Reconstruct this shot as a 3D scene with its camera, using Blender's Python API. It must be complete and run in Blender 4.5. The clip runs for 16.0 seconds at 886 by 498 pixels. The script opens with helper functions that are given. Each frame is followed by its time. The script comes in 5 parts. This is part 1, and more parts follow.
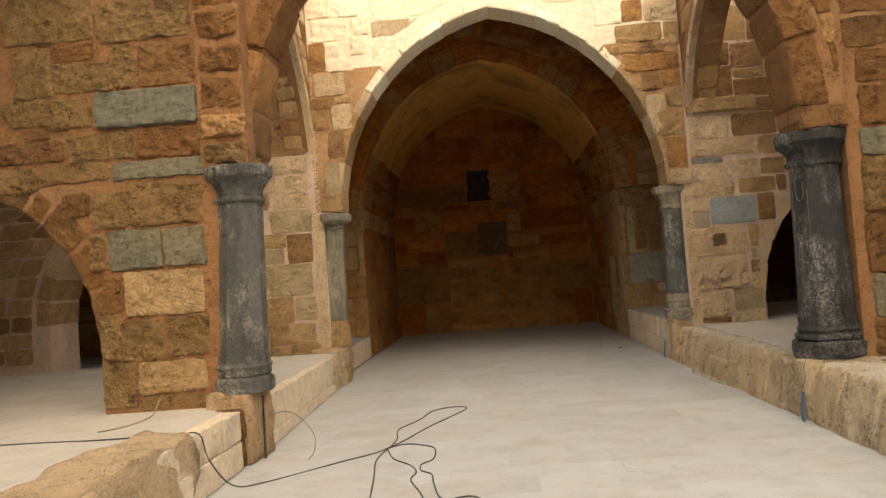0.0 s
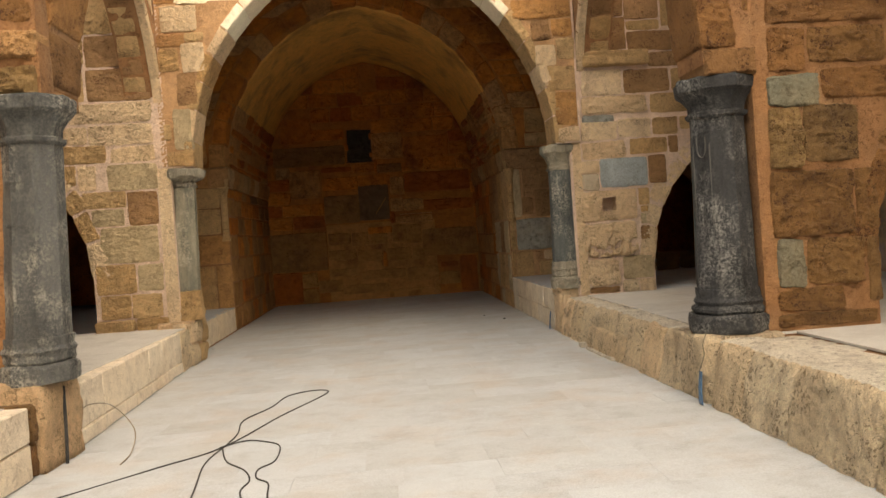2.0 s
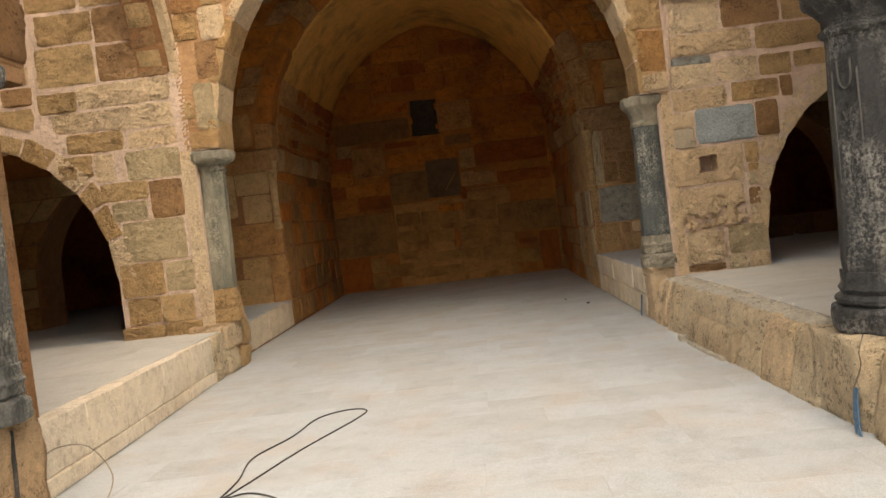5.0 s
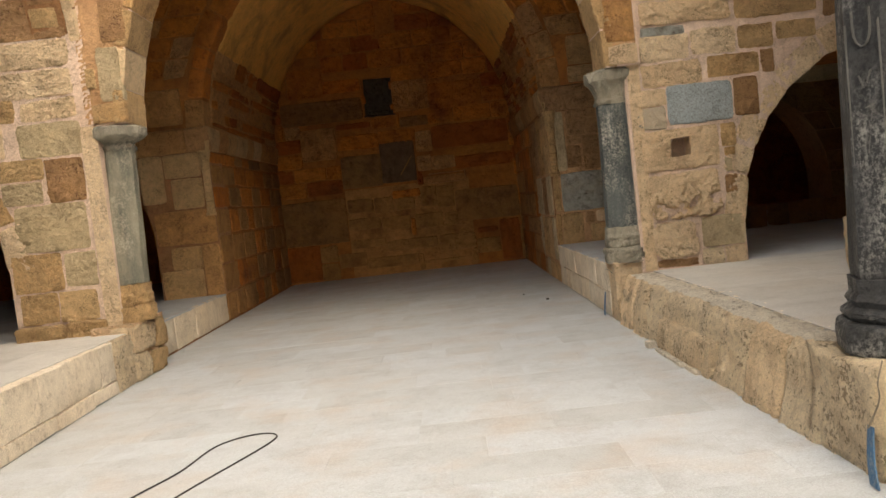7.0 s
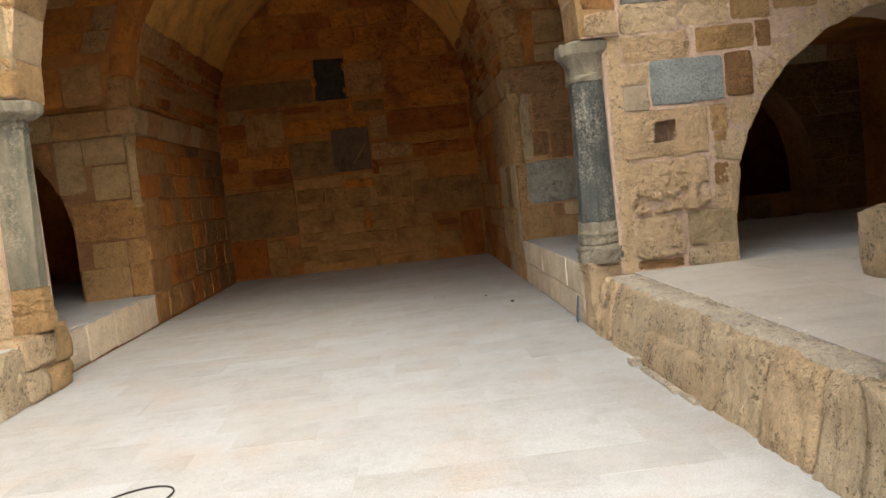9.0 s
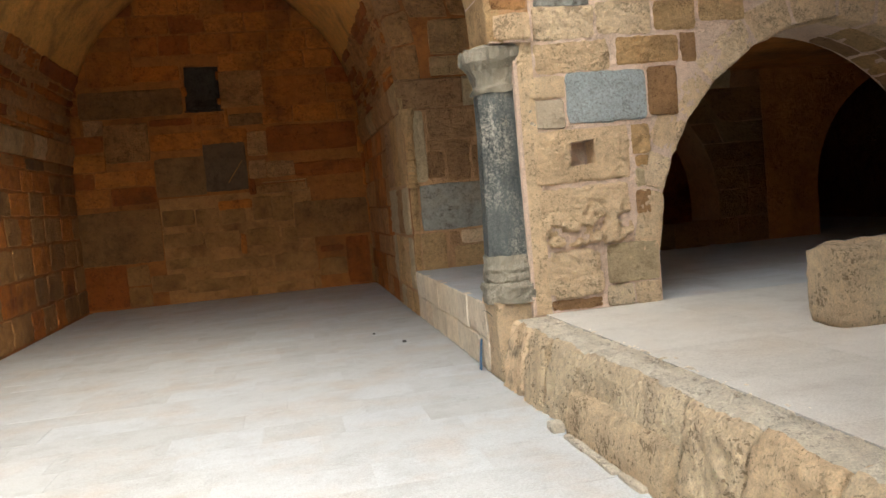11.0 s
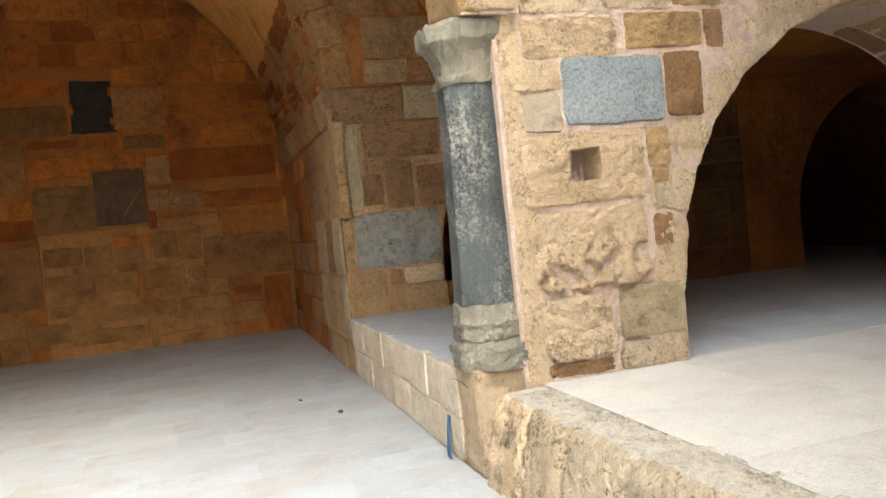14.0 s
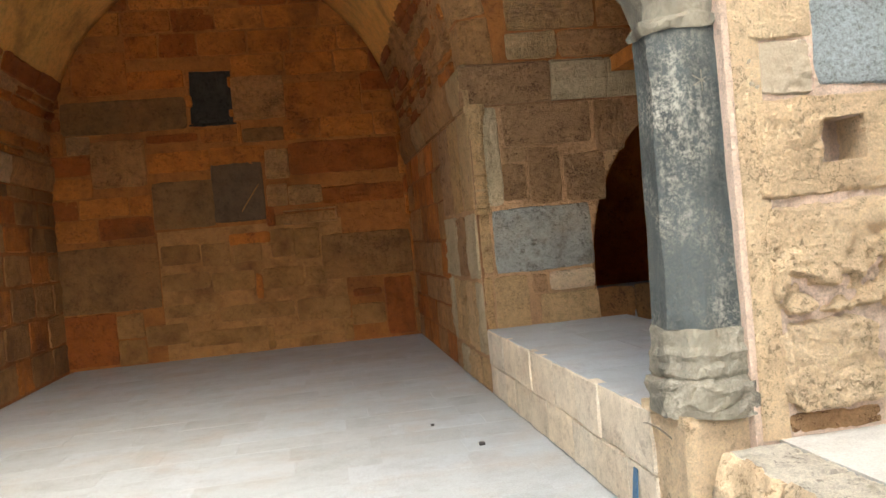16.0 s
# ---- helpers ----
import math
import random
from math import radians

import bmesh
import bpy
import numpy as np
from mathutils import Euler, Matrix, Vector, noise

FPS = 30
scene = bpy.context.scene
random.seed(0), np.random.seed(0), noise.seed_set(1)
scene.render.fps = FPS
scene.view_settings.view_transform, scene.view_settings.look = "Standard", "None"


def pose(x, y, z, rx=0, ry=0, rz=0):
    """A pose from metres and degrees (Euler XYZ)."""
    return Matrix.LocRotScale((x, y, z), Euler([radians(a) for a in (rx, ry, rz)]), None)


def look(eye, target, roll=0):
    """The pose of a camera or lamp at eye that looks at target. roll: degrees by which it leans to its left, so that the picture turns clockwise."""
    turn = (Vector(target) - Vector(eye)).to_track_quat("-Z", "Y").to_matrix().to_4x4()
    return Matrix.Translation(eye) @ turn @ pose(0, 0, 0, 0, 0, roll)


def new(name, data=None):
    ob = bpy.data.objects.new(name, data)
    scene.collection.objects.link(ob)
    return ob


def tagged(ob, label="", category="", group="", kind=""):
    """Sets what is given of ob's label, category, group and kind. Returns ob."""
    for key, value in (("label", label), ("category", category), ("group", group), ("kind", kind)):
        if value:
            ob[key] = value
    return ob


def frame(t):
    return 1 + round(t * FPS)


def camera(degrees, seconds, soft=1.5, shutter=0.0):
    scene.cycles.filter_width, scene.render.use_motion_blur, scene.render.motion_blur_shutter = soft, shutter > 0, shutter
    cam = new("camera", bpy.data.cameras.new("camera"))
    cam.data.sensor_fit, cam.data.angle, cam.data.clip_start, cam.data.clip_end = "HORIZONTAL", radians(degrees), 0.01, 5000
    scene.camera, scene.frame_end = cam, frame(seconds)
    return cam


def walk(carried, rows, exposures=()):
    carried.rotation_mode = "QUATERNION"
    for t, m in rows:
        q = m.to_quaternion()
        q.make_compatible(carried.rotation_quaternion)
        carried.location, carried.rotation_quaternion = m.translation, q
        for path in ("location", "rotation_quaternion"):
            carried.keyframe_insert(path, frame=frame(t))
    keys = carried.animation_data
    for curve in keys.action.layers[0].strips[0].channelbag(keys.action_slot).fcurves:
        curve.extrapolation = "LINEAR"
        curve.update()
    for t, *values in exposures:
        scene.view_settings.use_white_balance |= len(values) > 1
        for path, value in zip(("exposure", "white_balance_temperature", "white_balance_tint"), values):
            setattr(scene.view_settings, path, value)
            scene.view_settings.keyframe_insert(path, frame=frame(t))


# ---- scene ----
cam = camera(58.2, 16.0)
PATH = [
    (0, (0.391, 0.021, 1.641), (0.267, 2.016, 1.707), -4.5),
    (0.5, (0.496, 0.37, 1.618), (0.449, 2.369, 1.676), -4.4),
    (1, (0.558, 0.634, 1.603), (0.537, 2.634, 1.64), -4.5),
    (1.5, (0.533, 0.958, 1.607), (0.693, 2.951, 1.587), -4.1),
    (2, (0.638, 1.273, 1.579), (0.781, 3.268, 1.544), -4.1),
    (2.5, (0.762, 1.509, 1.595), (0.822, 3.508, 1.557), -4.6),
    (3, (0.769, 1.838, 1.593), (0.871, 3.835, 1.528), -4.5),
    (3.5, (0.841, 2.143, 1.593), (0.95, 4.139, 1.517), -4.5),
    (3.7, (0.895, 2.283, 1.594), (0.908, 4.282, 1.532), -4.9),
    (5.8, (1.103, 3.36, 1.59), (1.011, 5.356, 1.503), -7.1),
    (6, (1.128, 3.481, 1.562), (1.054, 5.478, 1.474), -7.0),
    (6.5, (1.17, 3.756, 1.572), (1.2, 5.752, 1.462), -6.5),
    (7, (1.3, 4.095, 1.574), (1.292, 6.091, 1.453), -6.5),
    (7.5, (1.309, 4.374, 1.535), (1.205, 6.366, 1.401), -6.8),
    (8, (1.253, 4.637, 1.578), (1.289, 6.63, 1.418), -6.3),
    (8.5, (1.348, 5.002, 1.566), (1.404, 6.995, 1.401), -6.4),
    (9, (1.418, 5.283, 1.57), (1.502, 7.275, 1.414), -6.3),
    (9.5, (1.41, 5.627, 1.554), (1.671, 7.603, 1.389), -3.9),
    (10, (1.499, 5.949, 1.566), (1.82, 7.917, 1.403), -3.7),
    (10.2, (1.507, 6.067, 1.589), (1.833, 8.033, 1.424), -4.0),
    (12.3, (1.484, 7.27, 1.588), (1.992, 9.204, 1.541), -6.2),
    (12.5, (1.477, 7.421, 1.58), (2.014, 9.347, 1.523), -6.0),
    (13, (1.503, 7.728, 1.597), (2.118, 9.63, 1.527), -5.5),
    (13.5, (1.624, 8.061, 1.592), (2.228, 9.967, 1.529), -5.4),
    (14, (1.646, 8.338, 1.577), (2.22, 10.253, 1.516), -5.8),
    (14.5, (1.627, 8.654, 1.606), (2.225, 10.561, 1.542), -5.3),
    (15, (1.719, 9.023, 1.592), (2.239, 10.953, 1.542), -5.3),
    (15.5, (1.7, 9.284, 1.579), (2.027, 11.257, 1.552), -5.8),
    (16, (1.591, 9.561, 1.59), (1.899, 11.537, 1.556), -5.3),
]
walk(cam, [(t, look(eye, target, roll)) for t, eye, target, roll in PATH],
     exposures=[(0, 0.40, 8250, 10), (1.5, 0.62, 8100, 10), (3.7, 0.78, 7800, 10), (7, 0.98, 7350, 9), (10, 1.45, 6950, 8), (12.5, 2.0, 6500, 5), (16, 2.42, 6450, 5)])

# ---- daylight: an open court under a bright, hazy sky ----
world = bpy.data.worlds.new("sky")
scene.world = world
world.use_nodes = True
wn = world.node_tree
sky = wn.nodes.new("ShaderNodeTexSky")
sky.sky_type = 'NISHITA'
sky.sun_disc = False
sky.sun_elevation = radians(48)
sky.sun_rotation = radians(163)
sky.dust_density = 4.0
wn.links.new(sky.outputs[0], wn.nodes["Background"].inputs[0])
wn.nodes["Background"].inputs[1].default_value = 0.15
sun = new("sun", bpy.data.lights.new("sun", 'SUN'))
sun.data.energy = 3.0
sun.data.angle = radians(110)
sun.data.color = (1.0, 0.96, 0.89)
sun.matrix_world = look((7.5, -16.6, 26), (0.6, 6, 0))

PH = 0.63         # height of the platform beside the hall, right
P = 0.54          # height of the side platforms
XR, XL = 3.27, -2.06   # court edges of the platforms
XHR, XHL = 3.15, -2.40   # faces of the hall's side walls
PHL = 0.45        # height of the platform beside the hall, left
YF, YI, YB = 12.86, 17.2, 22.7   # front wall, inner wall, back wall


# ---- materials ----
def nodes_of(name):
    m = bpy.data.materials.new(name)
    m.use_nodes = True
    nt = m.node_tree
    return m, nt, nt.nodes["Principled BSDF"]


def noise_tex(nt, vec, scale, detail=6, rough=0.6):
    n = nt.nodes.new("ShaderNodeTexNoise")
    n.inputs["Scale"].default_value = scale
    n.inputs["Detail"].default_value = detail
    n.inputs["Roughness"].default_value = rough
    nt.links.new(vec, n.inputs["Vector"])
    return n.outputs["Fac"]


def ramp(nt, fac, stops):
    r = nt.nodes.new("ShaderNodeValToRGB")
    while len(r.color_ramp.elements) < len(stops):
        r.color_ramp.elements.new(0.5)
    for e, (p, c) in zip(r.color_ramp.elements, stops):
        e.position, e.color = p, (*c, 1)
    nt.links.new(fac, r.inputs[0])
    return r.outputs[0]


def mix(nt, kind, fac, a, b):
    n = nt.nodes.new("ShaderNodeMixRGB")
    n.blend_type = kind
    for s, v in zip(n.inputs, (fac, a, b)):
        if isinstance(v, (int, float)):
            s.default_value = v
        elif isinstance(v, tuple):
            s.default_value = (*v, 1)
        else:
            nt.links.new(v, s)
    return n.outputs[0]


def math_node(nt, op, a, b=0.5):
    n = nt.nodes.new("ShaderNodeMath")
    n.operation = op
    for s, v in zip(n.inputs, (a, b)):
        if isinstance(v, (int, float)):
            s.default_value = v
        else:
            nt.links.new(v, s)
    return n.outputs[0]


def stone_mat(name, tones, pit=0.6, stain=(0.10, 0.055, 0.025), stain_amount=0.5, rough=0.9, fine=26.0, bump=0.02, mottled=0.8, cloudy=0.7, grains=13.0, patches=0.9):
    """Weathered stone: a tone for each block, clouds, fine pits and stains."""
    m, nt, bsdf = nodes_of(name)
    geo = nt.nodes.new("ShaderNodeNewGeometry")
    info = nt.nodes.new("ShaderNodeObjectInfo")
    vec = nt.nodes.new("ShaderNodeVectorMath")
    vec.operation = 'MULTIPLY_ADD'
    vec.inputs[1].default_value = (1, 1, 1)
    nt.links.new(geo.outputs["Position"], vec.inputs[0])
    shift = nt.nodes.new("ShaderNodeVectorMath")
    shift.operation = 'SCALE'
    shift.inputs[0].default_value = (37, 61, 23)
    nt.links.new(info.outputs["Random"], shift.inputs["Scale"])
    nt.links.new(shift.outputs[0], vec.inputs[2])
    v = vec.outputs[0]
    n = len(tones)
    tone = ramp(nt, info.outputs["Random"], [(i / max(1, n - 1), c) for i, c in enumerate(tones)])
    cloud = noise_tex(nt, v, 3.0, 5, 0.65)
    col = mix(nt, 'MULTIPLY', cloudy, tone, ramp(nt, cloud, [(0.28, (0.76, 0.72, 0.68)), (0.5, (1.08, 1.08, 1.07)), (0.75, (1.25, 1.23, 1.2))]))
    mottle = noise_tex(nt, v, grains, 7, 0.72)
    col = mix(nt, 'MULTIPLY', mottled, col, ramp(nt, mottle, [(0.32, (0.56, 0.48, 0.40)), (0.47, (1.0, 0.99, 0.97)), (0.68, (1.3, 1.29, 1.27))]))
    big = noise_tex(nt, geo.outputs["Position"], patches, 4, 0.6)
    col = mix(nt, 'MIX', math_node(nt, 'MULTIPLY', ramp(nt, big, [(0.5, (0, 0, 0)), (0.72, (1, 1, 1))]), stain_amount), col, stain)
    worm = nt.nodes.new("ShaderNodeTexNoise")
    worm.inputs["Scale"].default_value = fine
    worm.inputs["Detail"].default_value = 4
    worm.inputs["Roughness"].default_value = 0.62
    worm.inputs["Distortion"].default_value = 0.9
    nt.links.new(v, worm.inputs["Vector"])
    patch = noise_tex(nt, v, 4.5, 3, 0.6)
    depth = math_node(nt, 'ADD', worm.outputs["Fac"], math_node(nt, 'MULTIPLY', math_node(nt, 'SUBTRACT', patch, 0.5), 0.55))
    hole = ramp(nt, depth, [(0.35, (0, 0, 0)), (0.41, (1, 1, 1))])
    col = mix(nt, 'MULTIPLY', pit, col, ramp(nt, hole, [(0.0, (0.34, 0.26, 0.19)), (1.0, (1, 1, 1))]))
    grain = noise_tex(nt, v, 90.0, 4, 0.7)
    col = mix(nt, 'MULTIPLY', 0.5, col, ramp(nt, grain, [(0.3, (0.55, 0.52, 0.49)), (0.7, (1.28, 1.27, 1.25))]))
    col.node.use_clamp = True
    nt.links.new(col, bsdf.inputs["Base Color"])
    bsdf.inputs["Roughness"].default_value = rough
    height = math_node(nt, 'ADD', math_node(nt, 'MULTIPLY', hole, pit * 1.4), math_node(nt, 'ADD', math_node(nt, 'MULTIPLY', mottle, 2.6), math_node(nt, 'MULTIPLY', grain, 0.6)))
    b = nt.nodes.new("ShaderNodeBump")
    b.inputs["Strength"].default_value = 1.0
    b.inputs["Distance"].default_value = bump
    nt.links.new(height, b.inputs["Height"])
    nt.links.new(b.outputs[0], bsdf.inputs["Normal"])
    return m


OCHRE = stone_mat("ochre_sandstone", [(0.308, 0.148, 0.040), (0.339, 0.173, 0.055), (0.258, 0.129, 0.040), (0.349, 0.198, 0.070), (0.317, 0.145, 0.038), (0.284, 0.165, 0.062), (0.332, 0.196, 0.072)], fine=40.0, bump=0.06, pit=0.8, mottled=0.65, cloudy=0.8)
BUFF = stone_mat("buff_sandstone", [(0.410, 0.262, 0.108), (0.375, 0.230, 0.092), (0.440, 0.290, 0.125), (0.390, 0.235, 0.088)], fine=40.0, bump=0.06, pit=0.8, stain=(0.30, 0.15, 0.05), mottled=0.65, cloudy=0.8)
PALE = stone_mat("pale_limestone", [(0.895, 0.691, 0.450), (0.847, 0.642, 0.406), (0.918, 0.732, 0.499), (0.835, 0.624, 0.380)], pit=0.55, stain=(0.70, 0.49, 0.28), stain_amount=0.4, fine=46.0, bump=0.04, mottled=0.4, cloudy=0.5, grains=17.0)
ROUGH = stone_mat("pitted_limestone", [(0.883, 0.672, 0.431), (0.847, 0.631, 0.394), (0.906, 0.714, 0.481)], pit=0.55, fine=42.0, bump=0.04, stain=(0.72, 0.49, 0.26), stain_amount=0.4, mottled=0.4, cloudy=0.5, grains=20.0)
HONEY = stone_mat("honey_sandstone", [(0.384, 0.185, 0.059), (0.342, 0.161, 0.049), (0.397, 0.203, 0.070), (0.356, 0.185, 0.070), (0.369, 0.167, 0.047)], pit=0.8, fine=44.0, bump=0.06, stain=(0.28, 0.135, 0.045), stain_amount=0.45, mottled=0.6, cloudy=0.8)
# Honey sandstone's tones raised by half, lightening the dim hall and court arches.
HONEY_BRIGHT = stone_mat("brightened_honey_sandstone", [(0.580, 0.308, 0.113), (0.520, 0.270, 0.096), (0.600, 0.341, 0.138), (0.540, 0.308, 0.138), (0.560, 0.275, 0.090)], pit=0.75, fine=60.0, bump=0.036, stain=(0.28, 0.135, 0.045), stain_amount=0.45)
TAN = stone_mat("tan_limestone", [(0.678, 0.456, 0.227), (0.617, 0.406, 0.194), (0.714, 0.499, 0.259), (0.641, 0.392, 0.168)], pit=0.7, fine=70.0, bump=0.045, stain=(0.46, 0.32, 0.17), stain_amount=0.4, mottled=0.5, grains=16.0, cloudy=0.8)
RUDDY = stone_mat("ruddy_brown_limestone", [(0.512, 0.299, 0.143), (0.451, 0.255, 0.115), (0.572, 0.343, 0.171)], pit=0.8, fine=44.0, bump=0.06, stain=(0.34, 0.20, 0.095), stain_amount=0.5, mottled=0.5, cloudy=0.8)
BLUESTONE = stone_mat("speckled_blue_stone", [(0.440, 0.510, 0.537), (0.422, 0.493, 0.528)], pit=0.4, fine=110.0, stain=(0.62, 0.60, 0.54), stain_amount=0.4, bump=0.02, mottled=1.0, cloudy=0.4, grains=48.0)
# Near-white tones carry the strong daylight on the wall above the great arch.
WHITE = stone_mat("sunlit_white_limestone", [(0.930, 0.867, 0.678), (0.894, 0.772, 0.569), (0.930, 0.930, 0.772)], pit=0.12, stain_amount=0.08, fine=20.0, bump=0.012, mottled=0.25, cloudy=0.3)
GREYPALE = stone_mat("pale_grey_green_ashlar", [(0.626, 0.497, 0.302), (0.572, 0.459, 0.286)], pit=0.35, fine=60.0, bump=0.03, stain=(0.55, 0.42, 0.26), stain_amount=0.5, mottled=0.4, cloudy=0.6, grains=18.0)
DRESSED = stone_mat("dressed_limestone", [(0.777, 0.676, 0.530), (0.742, 0.659, 0.536), (0.812, 0.694, 0.530)], pit=0.25, stain=(0.50, 0.38, 0.25), stain_amount=0.4, bump=0.012, mottled=0.35, cloudy=0.6)
BASALT = stone_mat("blue_grey_stone", [(0.310, 0.315, 0.290), (0.330, 0.325, 0.285), (0.280, 0.290, 0.270)], pit=0.6, fine=34.0, stain=(0.42, 0.32, 0.19), stain_amount=0.7, bump=0.02, mottled=0.9)
OLIVE = stone_mat("grey_green_ashlar", [(0.190, 0.185, 0.125), (0.175, 0.180, 0.135), (0.210, 0.190, 0.130)], pit=0.45, fine=34.0, stain=(0.36, 0.27, 0.15), stain_amount=0.6, bump=0.02)
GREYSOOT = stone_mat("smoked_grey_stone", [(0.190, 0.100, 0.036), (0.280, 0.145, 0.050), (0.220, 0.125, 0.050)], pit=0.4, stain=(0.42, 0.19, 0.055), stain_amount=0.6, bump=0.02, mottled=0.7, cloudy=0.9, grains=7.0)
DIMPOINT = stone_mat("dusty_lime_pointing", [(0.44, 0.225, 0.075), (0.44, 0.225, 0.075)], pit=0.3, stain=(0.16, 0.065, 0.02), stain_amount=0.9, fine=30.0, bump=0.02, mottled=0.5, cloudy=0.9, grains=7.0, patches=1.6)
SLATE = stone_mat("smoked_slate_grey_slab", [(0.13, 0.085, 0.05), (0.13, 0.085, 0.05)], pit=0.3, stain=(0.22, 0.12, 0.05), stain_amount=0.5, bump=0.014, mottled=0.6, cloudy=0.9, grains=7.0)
# Grey-black panels that fill the back wall's two pockets, darker than the wall.
DARKSTONE = stone_mat("grey_black_stone", [(0.04, 0.036, 0.03), (0.05, 0.045, 0.038)], pit=0.6, stain=(0.14, 0.10, 0.06), stain_amount=0.4, bump=0.011)
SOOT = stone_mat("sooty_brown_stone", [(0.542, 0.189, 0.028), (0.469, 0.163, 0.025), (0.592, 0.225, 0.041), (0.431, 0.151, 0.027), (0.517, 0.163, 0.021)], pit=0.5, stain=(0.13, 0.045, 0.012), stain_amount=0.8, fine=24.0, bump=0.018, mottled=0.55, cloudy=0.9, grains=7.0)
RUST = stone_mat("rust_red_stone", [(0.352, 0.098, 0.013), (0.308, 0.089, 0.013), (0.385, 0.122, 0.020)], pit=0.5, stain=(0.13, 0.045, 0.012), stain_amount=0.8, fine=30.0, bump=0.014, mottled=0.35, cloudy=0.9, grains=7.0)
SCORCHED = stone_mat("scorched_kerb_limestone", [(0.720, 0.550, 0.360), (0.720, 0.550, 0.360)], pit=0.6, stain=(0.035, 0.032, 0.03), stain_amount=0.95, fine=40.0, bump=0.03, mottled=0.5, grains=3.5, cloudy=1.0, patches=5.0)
KERB = stone_mat("tan_kerb_limestone", [(0.870, 0.700, 0.475), (0.840, 0.665, 0.440), (0.880, 0.735, 0.520)], pit=0.7, stain=(0.72, 0.50, 0.28), stain_amount=0.5, fine=36.0, bump=0.055, mottled=0.5, cloudy=0.7, grains=16.0)
LIME = stone_mat("lime_crusted_limestone", [(0.840, 0.765, 0.630), (0.860, 0.790, 0.660)], pit=0.5, stain=(0.66, 0.54, 0.39), stain_amount=0.5, fine=40.0, bump=0.035, mottled=0.5, grains=18.0)
TILE = stone_mat("smooth_grey_beige_stone", [(0.340, 0.285, 0.210), (0.340, 0.285, 0.210)], pit=0.05, stain_amount=0.1, bump=0.004, mottled=0.15, cloudy=0.3)
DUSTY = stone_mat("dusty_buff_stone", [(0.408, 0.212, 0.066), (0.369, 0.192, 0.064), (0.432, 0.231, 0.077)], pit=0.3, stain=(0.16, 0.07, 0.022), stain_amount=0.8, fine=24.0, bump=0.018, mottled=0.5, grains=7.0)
WARMPOINT = stone_mat("orange_pink_pointing", [(0.60, 0.36, 0.185), (0.60, 0.36, 0.185)], pit=0.3, stain=(0.50, 0.26, 0.11), stain_amount=0.6, fine=50.0, bump=0.025, mottled=0.4, cloudy=0.6)
FOOTING = stone_mat("orange_brown_plaster", [(0.800, 0.570, 0.345), (0.760, 0.520, 0.300)], pit=0.6, stain=(0.62, 0.39, 0.2), stain_amount=0.45, fine=36.0, bump=0.06, mottled=0.55, cloudy=0.8)
MORTAR = stone_mat("orange_lime_mortar", [(0.400, 0.200, 0.085), (0.400, 0.200, 0.085)], pit=0.5, stain=(0.52, 0.33, 0.18), stain_amount=0.6, fine=28.0, bump=0.03, mottled=0.45)
POINTING = stone_mat("pale_pink_pointing", [(0.860, 0.665, 0.530), (0.860, 0.665, 0.530)], pit=0.25, stain=(0.74, 0.53, 0.38), stain_amount=0.6, fine=60.0, bump=0.025, mottled=0.3, cloudy=0.45)
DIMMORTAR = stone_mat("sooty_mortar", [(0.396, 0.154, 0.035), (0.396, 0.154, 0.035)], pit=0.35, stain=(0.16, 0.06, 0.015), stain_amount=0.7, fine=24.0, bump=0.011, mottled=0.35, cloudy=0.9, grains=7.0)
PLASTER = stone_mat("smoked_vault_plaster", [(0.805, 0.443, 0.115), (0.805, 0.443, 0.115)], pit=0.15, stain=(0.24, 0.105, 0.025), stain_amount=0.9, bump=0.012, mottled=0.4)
FLOORM = stone_mat("white_limestone_floor", [(0.388, 0.416, 0.434), (0.436, 0.472, 0.505), (0.411, 0.438, 0.454), (0.445, 0.488, 0.524), (0.384, 0.406, 0.417)], pit=0.06, stain=(0.43, 0.335, 0.25), stain_amount=0.4, rough=0.5, bump=0.002, mottled=0.1, cloudy=0.5, patches=1.5)
PLATM = stone_mat("cream_limestone_paving", [(0.50, 0.485, 0.445), (0.525, 0.51, 0.475), (0.48, 0.462, 0.42)], pit=0.06, stain=(0.50, 0.43, 0.34), stain_amount=0.45, rough=0.65, bump=0.003, mottled=0.12, cloudy=0.5)


